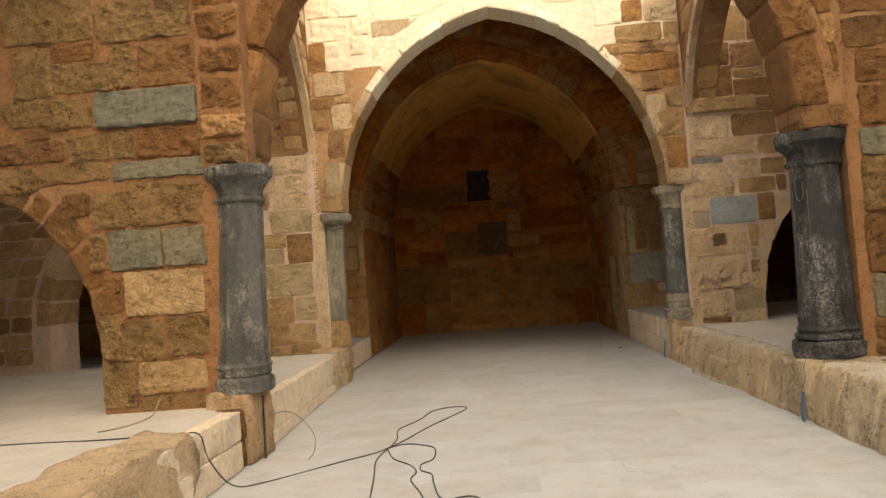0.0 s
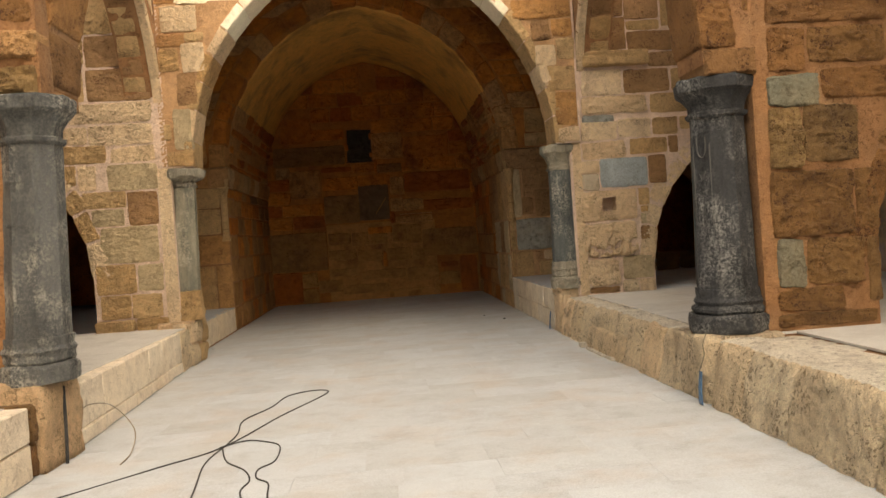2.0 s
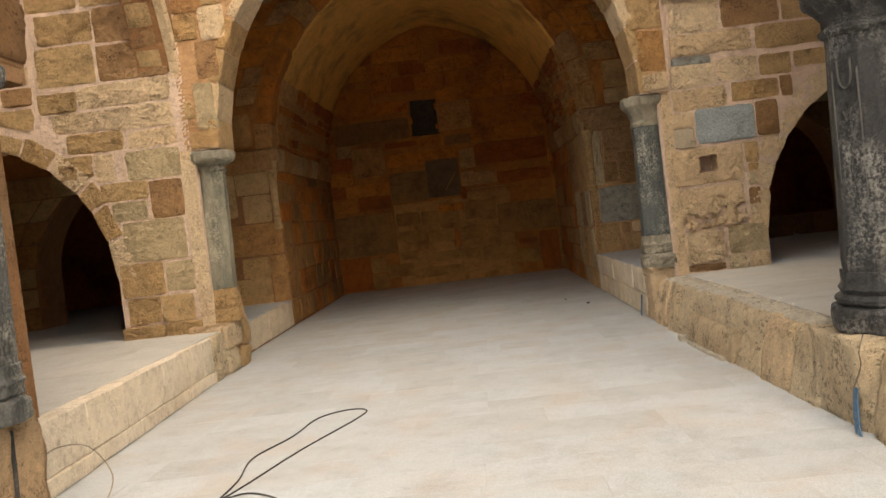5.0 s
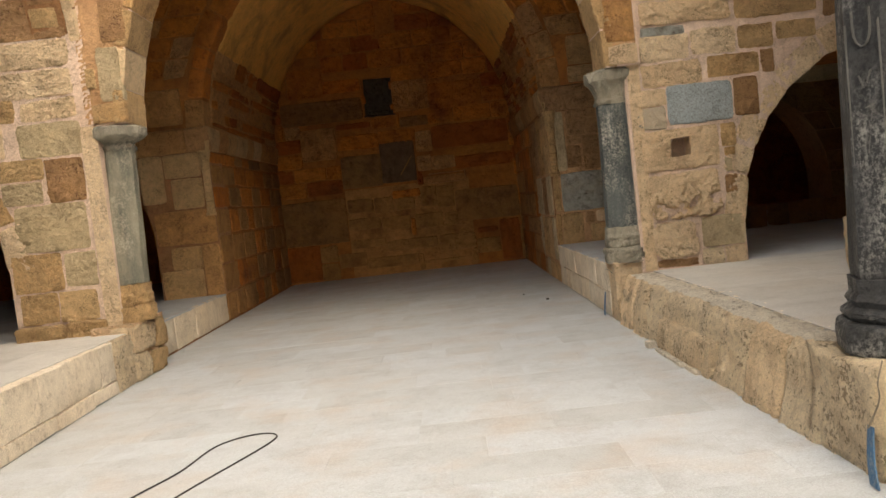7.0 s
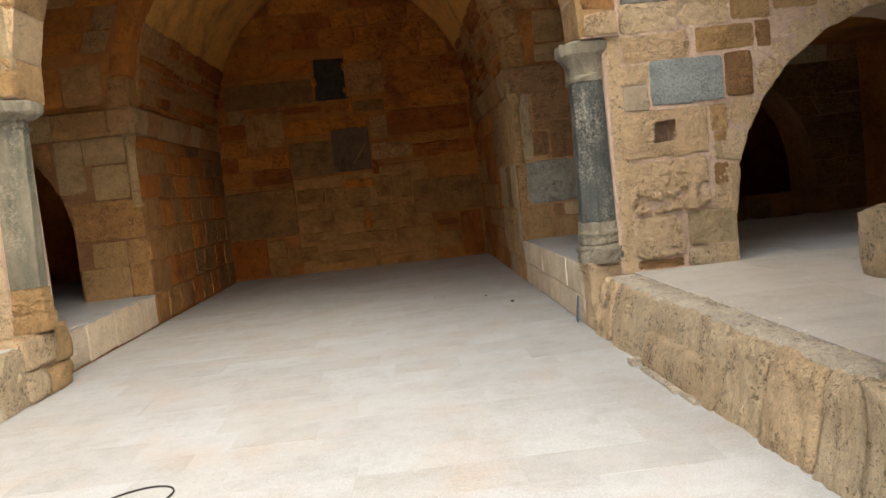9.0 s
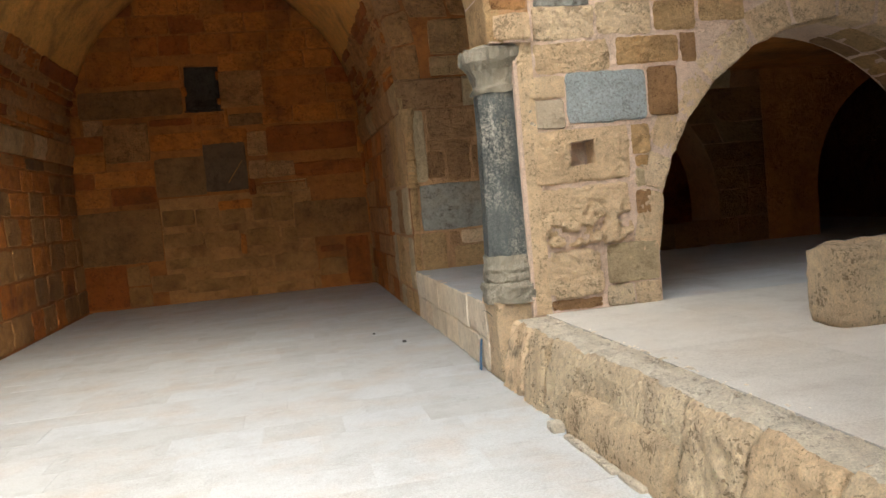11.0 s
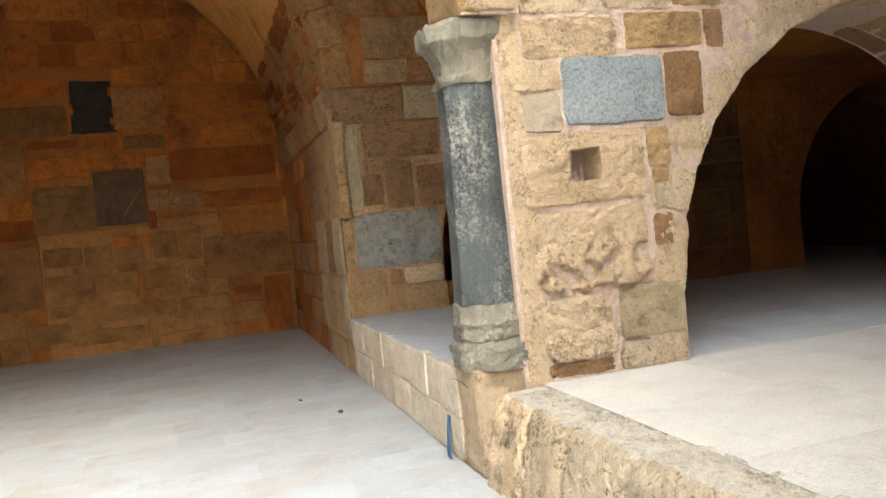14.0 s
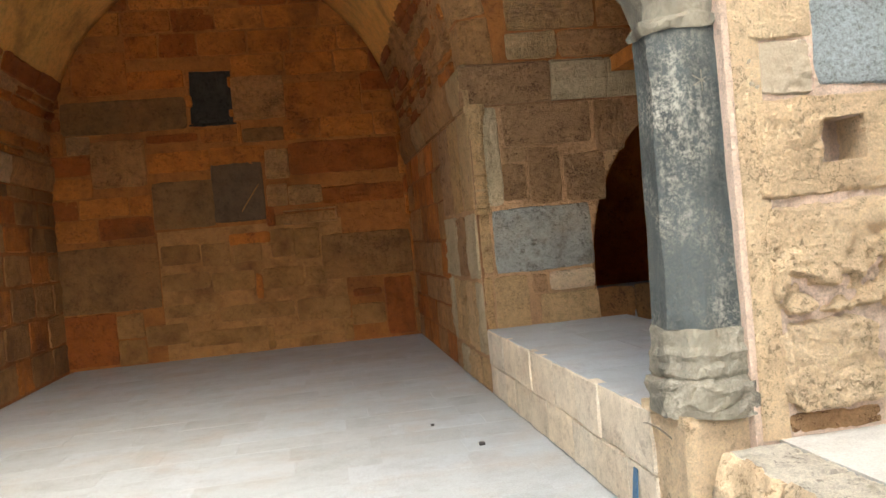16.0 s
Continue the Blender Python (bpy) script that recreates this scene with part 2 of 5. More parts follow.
def marble_mat(name, dark, light, streak, dust=0.2):
    """Dark marble with pale scuffs, upright streaks and a dusty bloom."""
    m, nt, bsdf = nodes_of(name)
    geo = nt.nodes.new("ShaderNodeNewGeometry")
    tall = nt.nodes.new("ShaderNodeMapping")
    tall.inputs["Scale"].default_value = (1, 1, 0.28)
    nt.links.new(geo.outputs["Position"], tall.inputs["Vector"])
    base = ramp(nt, noise_tex(nt, tall.outputs[0], 4.0, 7, 0.68), [(0.36, dark), (0.6, light)])
    worn = ramp(nt, noise_tex(nt, geo.outputs["Position"], 2.6, 5, 0.6), [(0.45, (0, 0, 0)), (0.62, (1, 1, 1))])
    speck = noise_tex(nt, geo.outputs["Position"], 42.0, 8, 0.8)
    drag = noise_tex(nt, tall.outputs[0], 15.0, 8, 0.75)
    scuff = ramp(nt, math_node(nt, 'ADD', math_node(nt, 'MULTIPLY', speck, 0.65), math_node(nt, 'MULTIPLY', drag, 0.35)), [(0.47, (0, 0, 0)), (0.58, (1, 1, 1))])
    col = mix(nt, 'MIX', math_node(nt, 'MULTIPLY', math_node(nt, 'MULTIPLY', scuff, math_node(nt, 'ADD', worn, dust)), 0.85), base, streak)
    nt.links.new(col, bsdf.inputs["Base Color"])
    bsdf.inputs["Roughness"].default_value = 0.62
    b = nt.nodes.new("ShaderNodeBump")
    b.inputs["Strength"].default_value = 0.7
    b.inputs["Distance"].default_value = 0.012
    nt.links.new(math_node(nt, 'ADD', scuff, noise_tex(nt, geo.outputs["Position"], 22.0, 8, 0.7)), b.inputs["Height"])
    nt.links.new(b.outputs[0], bsdf.inputs["Normal"])
    return m


MARBLE = marble_mat("dark_weathered_marble", (0.003, 0.004, 0.005), (0.024, 0.026, 0.029), (0.30, 0.30, 0.28), 0.1)
WORNM = marble_mat("scuffed_grey_marble", (0.014, 0.016, 0.018), (0.092, 0.096, 0.092), (0.45, 0.43, 0.365), 0.2)
PALEM = marble_mat("worn_pale_marble", (0.13, 0.12, 0.095), (0.31, 0.28, 0.21), (0.48, 0.43, 0.34))
TANM = marble_mat("pale_green_marble", (0.09, 0.095, 0.075), (0.30, 0.275, 0.20), (0.50, 0.45, 0.345))
GREENM = marble_mat("grey_green_marble", (0.016, 0.024, 0.026), (0.085, 0.10, 0.097), (0.46, 0.44, 0.37), 0.17)
SCRATCH = marble_mat("scratched_marble", (0.05, 0.05, 0.048), (0.11, 0.11, 0.10), (0.20, 0.195, 0.175))
CABLE = marble_mat("dusty_black_rubber", (0.02, 0.02, 0.02), (0.035, 0.034, 0.033), (0.12, 0.11, 0.10))
BLUE = marble_mat("blue_nylon_webbing", (0.03, 0.10, 0.20), (0.05, 0.15, 0.28), (0.25, 0.30, 0.34))
TWIG = marble_mat("dry_grey_wire", (0.22, 0.17, 0.11), (0.30, 0.24, 0.16), (0.45, 0.40, 0.32))


# ---- builders ----
def link_mesh(name, verts, faces, mat, parent=None, label="", smooth=False):
    me = bpy.data.meshes.new(name)
    me.from_pydata(verts, [], faces)
    me.materials.append(mat)
    if smooth:
        me.polygons.foreach_set("use_smooth", [True] * len(me.polygons))
        me.set_sharp_from_angle(angle=radians(38))
    ob = new(name, me)
    if parent:
        ob.parent = parent
    if label:
        ob["label"] = label
    return ob


def part(name, bm, mat, parent=None, label="", smooth=False):
    bmesh.ops.recalc_face_normals(bm, faces=bm.faces)
    me = bpy.data.meshes.new(name)
    bm.to_mesh(me)
    bm.free()
    me.materials.append(mat)
    if smooth:
        me.polygons.foreach_set("use_smooth", [True] * len(me.polygons))
    ob = new(name, me)
    if parent:
        ob.parent = parent
    if label:
        ob["label"] = label
    return ob


def facing_court(y):      # a wall whose face looks towards -y
    return lambda u, n, z: (u, y - n, z), False


def facing_left(x):       # a face that looks towards -x
    return lambda u, n, z: (x - n, u, z), True


def facing_right(x):      # a face that looks towards +x
    return lambda u, n, z: (x + n, u, z), False


def left_edge(u, n, z):   # the left platform's edge, which runs slightly out of line
    return XL - 0.03 * (u - 8) + n, u, z


def block(name, place, corners, proud, mat, parent, rng, depth=0.05, wobble=0.012, soft=0.016, jut=0.012, drop=0.004, fine=1, broken=0.0, hole=None, eroded=0.0, round_off=0.02):
    """One stone with worn edges. corners: (u, z) from the lower left, anticlockwise; it stands proud of the face."""
    at, flip = place
    (a, b, c, d) = corners
    w = max(0.02, ((b[0] - a[0]) ** 2 + (b[1] - a[1]) ** 2) ** 0.5)
    h = max(0.02, ((d[0] - a[0]) ** 2 + (d[1] - a[1]) ** 2) ** 0.5)
    eu, ev = min(0.25, soft / w), min(0.25, soft / h)
    us, vs = [0, eu, 0.28, 0.5 + rng.uniform(-.1, .1), 0.72, 1 - eu, 1], [0, ev, 0.35, 0.65, 1 - ev, 1]
    if fine > 1:
        us = [0, eu] + [eu + (1 - 2 * eu) * k / (5 * fine) for k in range(1, 5 * fine)] + [1 - eu, 1]
        vs = [0, ev] + [ev + (1 - 2 * ev) * k / (4 * fine) for k in range(1, 4 * fine)] + [1 - ev, 1]
    nu, nv = len(us), len(vs)
    verts, faces = [], []
    seed = rng.uniform(0, 100)
    turn = [(rng.uniform(-jut, jut), rng.uniform(-jut, jut)) for _ in range(4)]
    a, b, c, d = [(p[0] + t[0], p[1] + t[1]) for p, t in zip((a, b, c, d), turn)]
    mid = ((a[0] + b[0] + c[0] + d[0]) / 4, (a[1] + b[1] + c[1] + d[1]) / 4)
    for j, v in enumerate(vs):
        for i, u in enumerate(us):
            x = (a[0] * (1 - u) + b[0] * u) * (1 - v) + (d[0] * (1 - u) + c[0] * u) * v
            z = (a[1] * (1 - u) + b[1] * u) * (1 - v) + (d[1] * (1 - u) + c[1] * u) * v
            pull = min(0.3, round_off / min(w, h)) * (abs(2 * u - 1) * abs(2 * v - 1)) ** 6 if jut > 0.0065 else 0
            x, z = x + (mid[0] - x) * pull, z + (mid[1] - z) * pull
            rag = noise.noise_vector((x * 7 + seed, z * 7, seed)) * jut + noise.noise_vector((x * 23, z * 23, seed)) * jut * 0.6
            x, z = x + rag.x, z + rag.y
            edge = (i in (0, nu - 1)) + (j in (0, nv - 1))
            near = (i in (1, nu - 2)) or (j in (1, nv - 2))
            rough = wobble * (0.8 * noise.noise((x * 4 + seed, z * 4, seed)) + 0.7 * noise.noise((x * 11, z * 11 + seed, seed)) + (0.55 * noise.noise((x * 27, z * 27 + seed, seed)) + 0.4 * noise.noise((x * 55, z * 55, seed)) if fine > 1 else 0))
            if broken:
                t = noise.noise((x * 4 + seed, z * 6, 1.0)) + 0.7 * noise.noise((x * 10, z * 15 + seed, 4.0)) + 0.45 * noise.noise((x * 28, z * 36, seed))
                rough -= broken * sum(min(1, max(0, (t - k) * 14)) for k in (-0.25, 0.05, 0.35))
            if eroded:
                low = min(1, max(0, (0.72 - v + 0.25 * noise.noise((x * 5, z * 5, seed + 3))) * 3))
                t = noise.noise((x * 8 + seed, z * 8, 6.0)) + 0.5 * noise.noise((x * 19, z * 19, seed))
                rough += low * (-eroded * min(1, max(0, t * 2.2 + 0.25)) + 0.02)
            n = max(proud * 0.5 - eroded, proud * (0.85 if near else 1.0) + rough) if edge == 0 and proud > 0 else proud + rough if edge == 0 else -drop * edge + 0.4 * rough
            k = wobble * 0.5 if fine < 2 else 0.002
            verts.append(at(x + rng.uniform(-k, k), n, z + rng.uniform(-k, k)))
    q = lambda i, j: j * nu + i
    gone = set()
    for j in range(nv - 1):
        for i in range(nu - 1):
            um, vm = (us[i] + us[i + 1]) / 2, (vs[j] + vs[j + 1]) / 2
            if hole and hole[0] < um < hole[1] and hole[2] < vm < hole[3]:
                gone.add((i, j))
            else:
                faces.append((q(i, j), q(i + 1, j), q(i + 1, j + 1), q(i, j + 1)))
    ring = [q(i, 0) for i in range(nu)] + [q(nu - 1, j) for j in range(1, nv)] + [q(i, nv - 1) for i in range(nu - 2, -1, -1)] + [q(0, j) for j in range(nv - 2, 0, -1)]
    inward = Vector(at(0, -depth, 0)) - Vector(at(0, 0, 0))
    for i, j in gone:
        for (m, n), (e, f) in (((i, j - 1), (q(i, j), q(i + 1, j))), ((i + 1, j), (q(i + 1, j), q(i + 1, j + 1))), ((i, j + 1), (q(i + 1, j + 1), q(i, j + 1))), ((i - 1, j), (q(i, j + 1), q(i, j)))):
            if (m, n) not in gone:
                k = len(verts)
                verts += [tuple(Vector(verts[e]) + inward * 2), tuple(Vector(verts[f]) + inward * 2)]
                faces.append((e, f, k + 1, k))
    base = len(verts)
    for r in ring:
        verts.append(tuple(Vector(verts[r]) + inward))
    for k in range(len(ring)):
        k2 = (k + 1) % len(ring)
        faces.append((ring[k2], ring[k], base + k, base + k2))
    if flip:
        faces = [f[::-1] for f in faces]
    return link_mesh(name, verts, faces, mat, parent, smooth=True)


class Arch:
    """A pointed arch of two arcs: middle, half span, springing height, rise."""

    def __init__(self, mid, half, spring, rise):
        self.mid, self.half, self.spring, self.rise = mid, half, spring, rise
        self.r = (half * half + rise * rise) / (2 * half)

    def width(self, z, out=0.0):
        """Half the opening's width at a height, for the line that lies out metres outside the arch."""
        if z <= self.spring:
            return self.half + out
        t = (self.r + out) ** 2 - (z - self.spring) ** 2
        return max(0.0, t ** 0.5 - (self.r - self.half)) if t > 0 else 0.0

    def top(self, out=0.0):
        return self.spring + ((self.r + out) ** 2 - (self.r - self.half) ** 2) ** 0.5

    def line(self, n=12, out=0.0):
        """Points from the left springing over the crown to the right one."""
        end = math.acos((self.r - self.half) / (self.r + out))
        arc = [(self.r + out, end * i / n) for i in range(n + 1)]
        left = [(self.mid - self.half + self.r - r * math.cos(t), self.spring + r * math.sin(t)) for r, t in arc]
        return left + [(2 * self.mid - x, z) for x, z in left[-2::-1]]


def wall_body(name, place, u0, u1, z0, z1, thick, arch=None, mat=None, label="", foot=None, cat="wall", pockets=()):
    """The wall's core with its opening cut through it, and square pockets (u0, u1, z0, z1, depth) in its face."""
    at, flip = place
    pts = [(u0, z0)]
    if arch:
        line = arch.line()
        foot = z0 if foot is None else foot
        pts += [(line[0][0], foot)] * (foot < arch.spring - 0.01) + line + [(line[-1][0], foot)] * (foot < arch.spring - 0.01)
    pts += [(u1, z0), (u1, z1), (u0, z1)]
    bm = bmesh.new()

    def loop(points, n):
        vs = [bm.verts.new(at(u, n, z)) for u, z in points]
        return vs, [bm.edges.new((vs[i], vs[(i + 1) % len(vs)])) for i in range(len(vs))]

    def band(a, b):
        for i in range(len(a)):
            j = (i + 1) % len(a)
            bm.faces.new((a[j], a[i], b[i], b[j]))

    front, edges = loop(pts, 0)
    back, back_edges = loop(pts, -thick)
    for p0, p1, q0, q1, deep in pockets:
        k = 0.02
        mouth, e = loop([(p0, q0 + k), (p1 - k, q0), (p1, q1 - k), (p0 + 2 * k, q1)], 0)
        end, _ = loop([(p0 + k, q0 + k), (p1 - k, q0 + k), (p1 - k, q1 - k), (p0 + k, q1 - k)], -deep)
        band(mouth, end)
        bm.faces.new(end)
        edges += e
    bmesh.ops.triangle_fill(bm, use_beauty=True, edges=edges)
    bmesh.ops.triangle_fill(bm, use_beauty=True, edges=back_edges)
    band(front, back)
    ob = part(name, bm, mat or MORTAR)
    return tagged(ob, label, cat, kind="structure")


def set_stones(wall, place, fixed, rng, proud=0.02, name="wall_stone", wobble=0.026, jut=0.014, drop=0.004, fine=4, soft=0.012):
    """Stones set singly: (u0, u1, z0, z1, material, how far proud)."""
    for f in fixed:
        if f[4]:
            e = 0.014
            block(name, place, ((f[0] - e, f[2] - e), (f[1] + e, f[2] - e), (f[1] + e, f[3] + e), (f[0] - e, f[3] + e)), f[5] if len(f) > 5 else proud, f[4], wall, rng, wobble=wobble * (0.2 if f[4] is DRESSED else 0.35 if f[4] in (BLUESTONE, BASALT, OLIVE) or f[3] - f[2] < 0.2 else 0.55 if f[4] is ROUGH else 1), jut=jut if f[4] is ROUGH else jut * 0.55, drop=drop, fine=fine * 3 if f[4] is ROUGH and fine > 2 else fine, soft=soft, broken=0.012 if f[4] is ROUGH and fine > 2 else 0.008 if fine > 4 and f[4] is not OLIVE else 0)


def lay(wall, place, u0, u1, z0, z1, rng, mats, arch=None, ring=0.0, heights=(0.2, 0.4), widths=(0.25, 0.7), gap=0.022, proud=0.012, fixed=(), name="stone", wobble=0.014, jut=0.012, drop=0.004, fine=1, soft=0.012, depth=0.05):
    """Courses of stones over a face, round an arch and round stones that are set singly."""
    kinds = [m for m, _ in mats]
    odds = [w for _, w in mats]
    z = z0
    while z < z1 - 0.08:
        top = min(z1, z + rng.uniform(*heights))
        if z1 - top < 0.12:
            top = z1
        spans = [(u0, u0, u1, u1)]
        if arch and z < arch.top(ring):
            wb, wt = arch.width(z, ring), arch.width(top, ring)
            m = arch.mid
            spans = [(u0, u0, m - wb, m - wt), (m + wb, m + wt, u1, u1)]
        for f in sorted(fixed, key=lambda f: f[0]):
            if f[2] < top - 0.04 and f[3] > z + 0.04:
                cut = []
                for a0, a1, b0, b1 in spans:
                    if f[1] <= min(a0, a1) or f[0] >= max(b0, b1):
                        cut.append((a0, a1, b0, b1))
                    else:
                        cut += [(a0, a1, f[0], f[0]), (f[1], f[1], b0, b1)]
                spans = cut
        for a0, a1, b0, b1 in spans:
            length = ((b0 - a0) + (b1 - a1)) / 2
            if length < 0.07:
                continue
            cuts, x = [0.0], 0.0
            while True:
                x += rng.uniform(*widths)
                if x > length - widths[0] * 0.7:
                    break
                cuts.append(x / length)
            cuts.append(1.0)
            for k in range(len(cuts) - 1):
                g = gap * rng.uniform(0.5, 1.3) / 2
                p, q = cuts[k], cuts[k + 1]
                lo0, hi0 = a0 + (b0 - a0) * p + g, a0 + (b0 - a0) * q - g
                lo1, hi1 = a1 + (b1 - a1) * p + g, a1 + (b1 - a1) * q - g
                if hi0 < lo0:
                    hi0 = lo0 = (hi0 + lo0) / 2
                if hi1 < lo1:
                    hi1 = lo1 = (hi1 + lo1) / 2
                s = rng.uniform(-0.008, 0.008)
                block(name, place, ((lo0, z + g + s), (hi0, z + g - s), (hi1, top - g), (lo1, top - g)),
                      proud * rng.uniform(0.4, 1.5), rng.choices(kinds, odds)[0], wall, rng, wobble=wobble, jut=jut, drop=drop, fine=fine, soft=soft, depth=depth)
        z = top
    set_stones(wall, place, fixed, rng, proud, name, wobble, jut, drop, fine, soft)



def pointing(wall, place, u0, u1, z0, z1, mat, arch=None, skip=None, step=0.028):
    """Uneven mortar that laps the edges of the stones."""
    at, flip = place
    nu, nz = int((u1 - u0) / step), int((z1 - z0) / step)
    verts, faces = [], []
    for j in range(nz + 1):
        for i in range(nu + 1):
            u, z = u0 + (u1 - u0) * i / nu, z0 + (z1 - z0) * j / nz
            n = 0.004 + 0.004 * noise.noise((u * 5, z * 5, 3.0)) + 0.004 * noise.noise((u * 17, z * 17, 8.0)) + 0.003 * noise.noise((u * 40, z * 40, 5.0))
            verts.append(at(u, min(0.008, max(0.001, n)), z))
    for j in range(nz):
        for i in range(nu):
            u, z = u0 + (u1 - u0) * (i + 0.5) / nu, z0 + (z1 - z0) * (j + 0.5) / nz
            if arch and z < arch.top(0.02) and abs(u - arch.mid) < arch.width(z, 0.02):
                continue
            if skip and skip[0] < u < skip[1] and skip[2] < z < skip[3]:
                continue
            k = j * (nu + 1) + i
            f = (k, k + 1, k + nu + 2, k + nu + 1)
            faces.append(f[::-1] if flip else f)
    link_mesh("pointing", verts, faces, mat, wall, "uneven lime pointing between the stones", smooth=True)


def voussoirs(wall, place, arch, ring, count, rng, mats, thick, proud=0.015, inset=0.012, name="voussoir", uneven=0.3, tops=None, gap=0.008, wobble=None, fine_faces=2):
    """The wedge stones of an arch, which reach through the wall; tops: stones for the part near the crown."""
    fine = 12
    inner, outer = arch.line(count * fine, -inset), arch.line(count * fine, ring)
    last = 2 * count * fine
    cuts = [0] + [k * fine + int(rng.uniform(-uneven, uneven) * fine) for k in range(1, 2 * count)] + [last]
    for p, q in zip(cuts, cuts[1:]):
        cut = 1 - uneven * rng.uniform(0, 0.9)

        def outside(k):
            return tuple(inner[k][j] + (outer[k][j] - inner[k][j]) * cut for j in (0, 1))

        a, b, c, d = inner[p], outside(p), outside(q), inner[q]

        def toward(p, q):
            l = ((p[0] - q[0]) ** 2 + (p[1] - q[1]) ** 2) ** 0.5
            return (p[0] + (q[0] - p[0]) * gap / l, p[1] + (q[1] - p[1]) * gap / l)

        a, d = toward(a, d), toward(d, a)
        b, c = toward(b, c), toward(c, b)
        pick = tops if tops and abs((p + q) / last - 1) < 0.55 else mats
        block(name, place, (a, d, c, b), proud * rng.uniform(0.5, 1.5), rng.choices([m for m, _ in pick], [w for _, w in pick])[0], wall, rng, depth=thick, wobble=wobble or 0.016 * uneven + 0.006, jut=0.004 + 0.012 * uneven, fine=fine_faces)


def column(name, x, y, z0, rings, lean, label, turn=22.5, sides=8, worn=0.01):
    """An engaged column. rings: lists of (half width, height) for base, shaft and capital; lean: how far the top stands off the foot."""
    root = new(name)
    root.location = (x, y, z0)
    tagged(root, label, "column", group="court columns")
    tall = rings[-1][1][-1][1]
    for pname, prof, mat in rings:
        bm = bmesh.new()
        loops = []
        for hw, z in prof:
            r = hw / math.cos(math.pi / sides)
            off = (lean[0] * z / tall, lean[1] * z / tall)
            loops.append([bm.verts.new((off[0] + r * math.cos(radians(turn) + 2 * math.pi * k / sides), off[1] + r * math.sin(radians(turn) + 2 * math.pi * k / sides), z)) for k in range(sides)])
        for l0, l1 in zip(loops, loops[1:]):
            for k in range(sides):
                bm.faces.new((l0[k], l0[(k + 1) % sides], l1[(k + 1) % sides], l1[k]))
        bm.faces.new(loops[0][::-1])
        bm.faces.new(loops[-1])
        bmesh.ops.subdivide_edges(bm, edges=[e for e in bm.edges if e.calc_length() > 0.1], cuts=5, use_grid_fill=True)
        for v in bm.verts:
            n = noise.noise_vector(v.co * 6 + Vector((x, y, 0)))
            v.co += n * 0.008 + noise.noise_vector(v.co * 19 + Vector((0, x, y))) * (0.005 if pname == "shaft" else worn)
        part(pname, bm, mat, root)
    return root


# ---- floor and platforms ----
RNG = random.Random(7)
MIXED = [(OCHRE, 5), (BUFF, 3), (HONEY, 3), (OLIVE, 0.4)]
TOP = 8.0
YL1, YR1 = 7.62, 7.9
ROOF_L, ROOF_R = 6.45, 6.0   # roofs over the side bays

floor_core = tagged(link_mesh("floor", [(-2.6, -10.5, -0.02), (3.9, -10.5, -0.02), (3.9, 23.2, -0.02), (-2.6, 23.2, -0.02)], [(0, 1, 2, 3)], FLOORM),
                    "pale worn limestone paving of the court and the hall", "floor", kind="structure")


def platform(name, x0, x1, y0, y1, top, label):
    bm = bmesh.new()
    bmesh.ops.create_cube(bm, size=1)
    for v in bm.verts:
        v.co = ((x0 + x1) / 2 + v.co.x * (x1 - x0), (y0 + y1) / 2 + v.co.y * (y1 - y0), (top - 0.06) / 2 + v.co.z * (top + 0.06))
    return tagged(part(name, bm, MORTAR), label, "platform", kind="structure")


plat_r = platform("platform_right", XR + 0.33, 12.0, -10.5, 12.95, P - 0.03, "raised stone platform with a rough limestone kerb")
slab_r = platform("platform_passage_right", 4.5, 12.0, 12.95, YI + 5, P - 0.015, "stone floor of the passage behind the bay")
plat_r2 = platform("platform_hall_right", 3.17, 4.58, 12.95, YI + 0.3, PH - 0.015, "raised stone platform beside the vaulted hall")
plat_l = platform("platform_left", -12.0, XL - 0.2, -10.5, 12.95, P - 0.015, "raised stone platform with a smooth limestone kerb")
plat_l2 = platform("platform_hall_left", -12.0, XHL - 0.01, 12.95, YI + 5, PHL - 0.015, "raised stone platform beside the vaulted hall")

# ---- walls ----
# front wall, right of the hall's arch, with its passage
door_fr = Arch(6.4, 1.79, 0.97, 1.93)
w = wall_body("wall_front_right", facing_court(YF), 3.44, 12, P - 0.05, TOP, 0.9, door_fr, mat=POINTING, label="rubble and ashlar wall with a pointed passage arch",
              pockets=[(3.86, 4.10, 1.74, 1.98, 0.22)])
SET = [
    (4.14, 4.59, 0.74, 1.06, GREYPALE, 0.03), (4.12, 4.34, 0.55, 0.71, KERB, 0.03), (4.38, 4.60, 0.55, 0.71, ROUGH, 0.03), (3.62, 4.06, 0.56, 0.63, RUDDY, 0.006),
    (4.44, 4.58, 1.82, 2.06, TAN), (4.46, 4.56, 1.72, 1.79, TAN, 0.02), (4.45, 4.52, 1.55, 1.68, GREYPALE, 0.02), (4.44, 4.55, 1.31, 1.50, RUDDY, 0.024), (4.43, 4.48, 1.09, 1.27, PALE, 0.016), (4.51, 4.57, 1.1, 1.25, PALE, 0.012),
    (3.55, 3.86, 2.34, 2.5, PALE), (3.54, 3.83, 2.09, 2.31, TILE), (3.88, 4.58, 2.12, 2.52, BLUESTONE, 0.025), (4.62, 4.86, 2.14, 2.53, RUDDY, 0.035),
]
block("wall_stone", facing_court(YF), ((3.59, 0.66), (4.08, 0.66), (4.08, 1.06), (3.59, 1.06)), 0.07, ROUGH, w, RNG, wobble=0.026, jut=0.02, fine=8, depth=0.1, round_off=0.14)
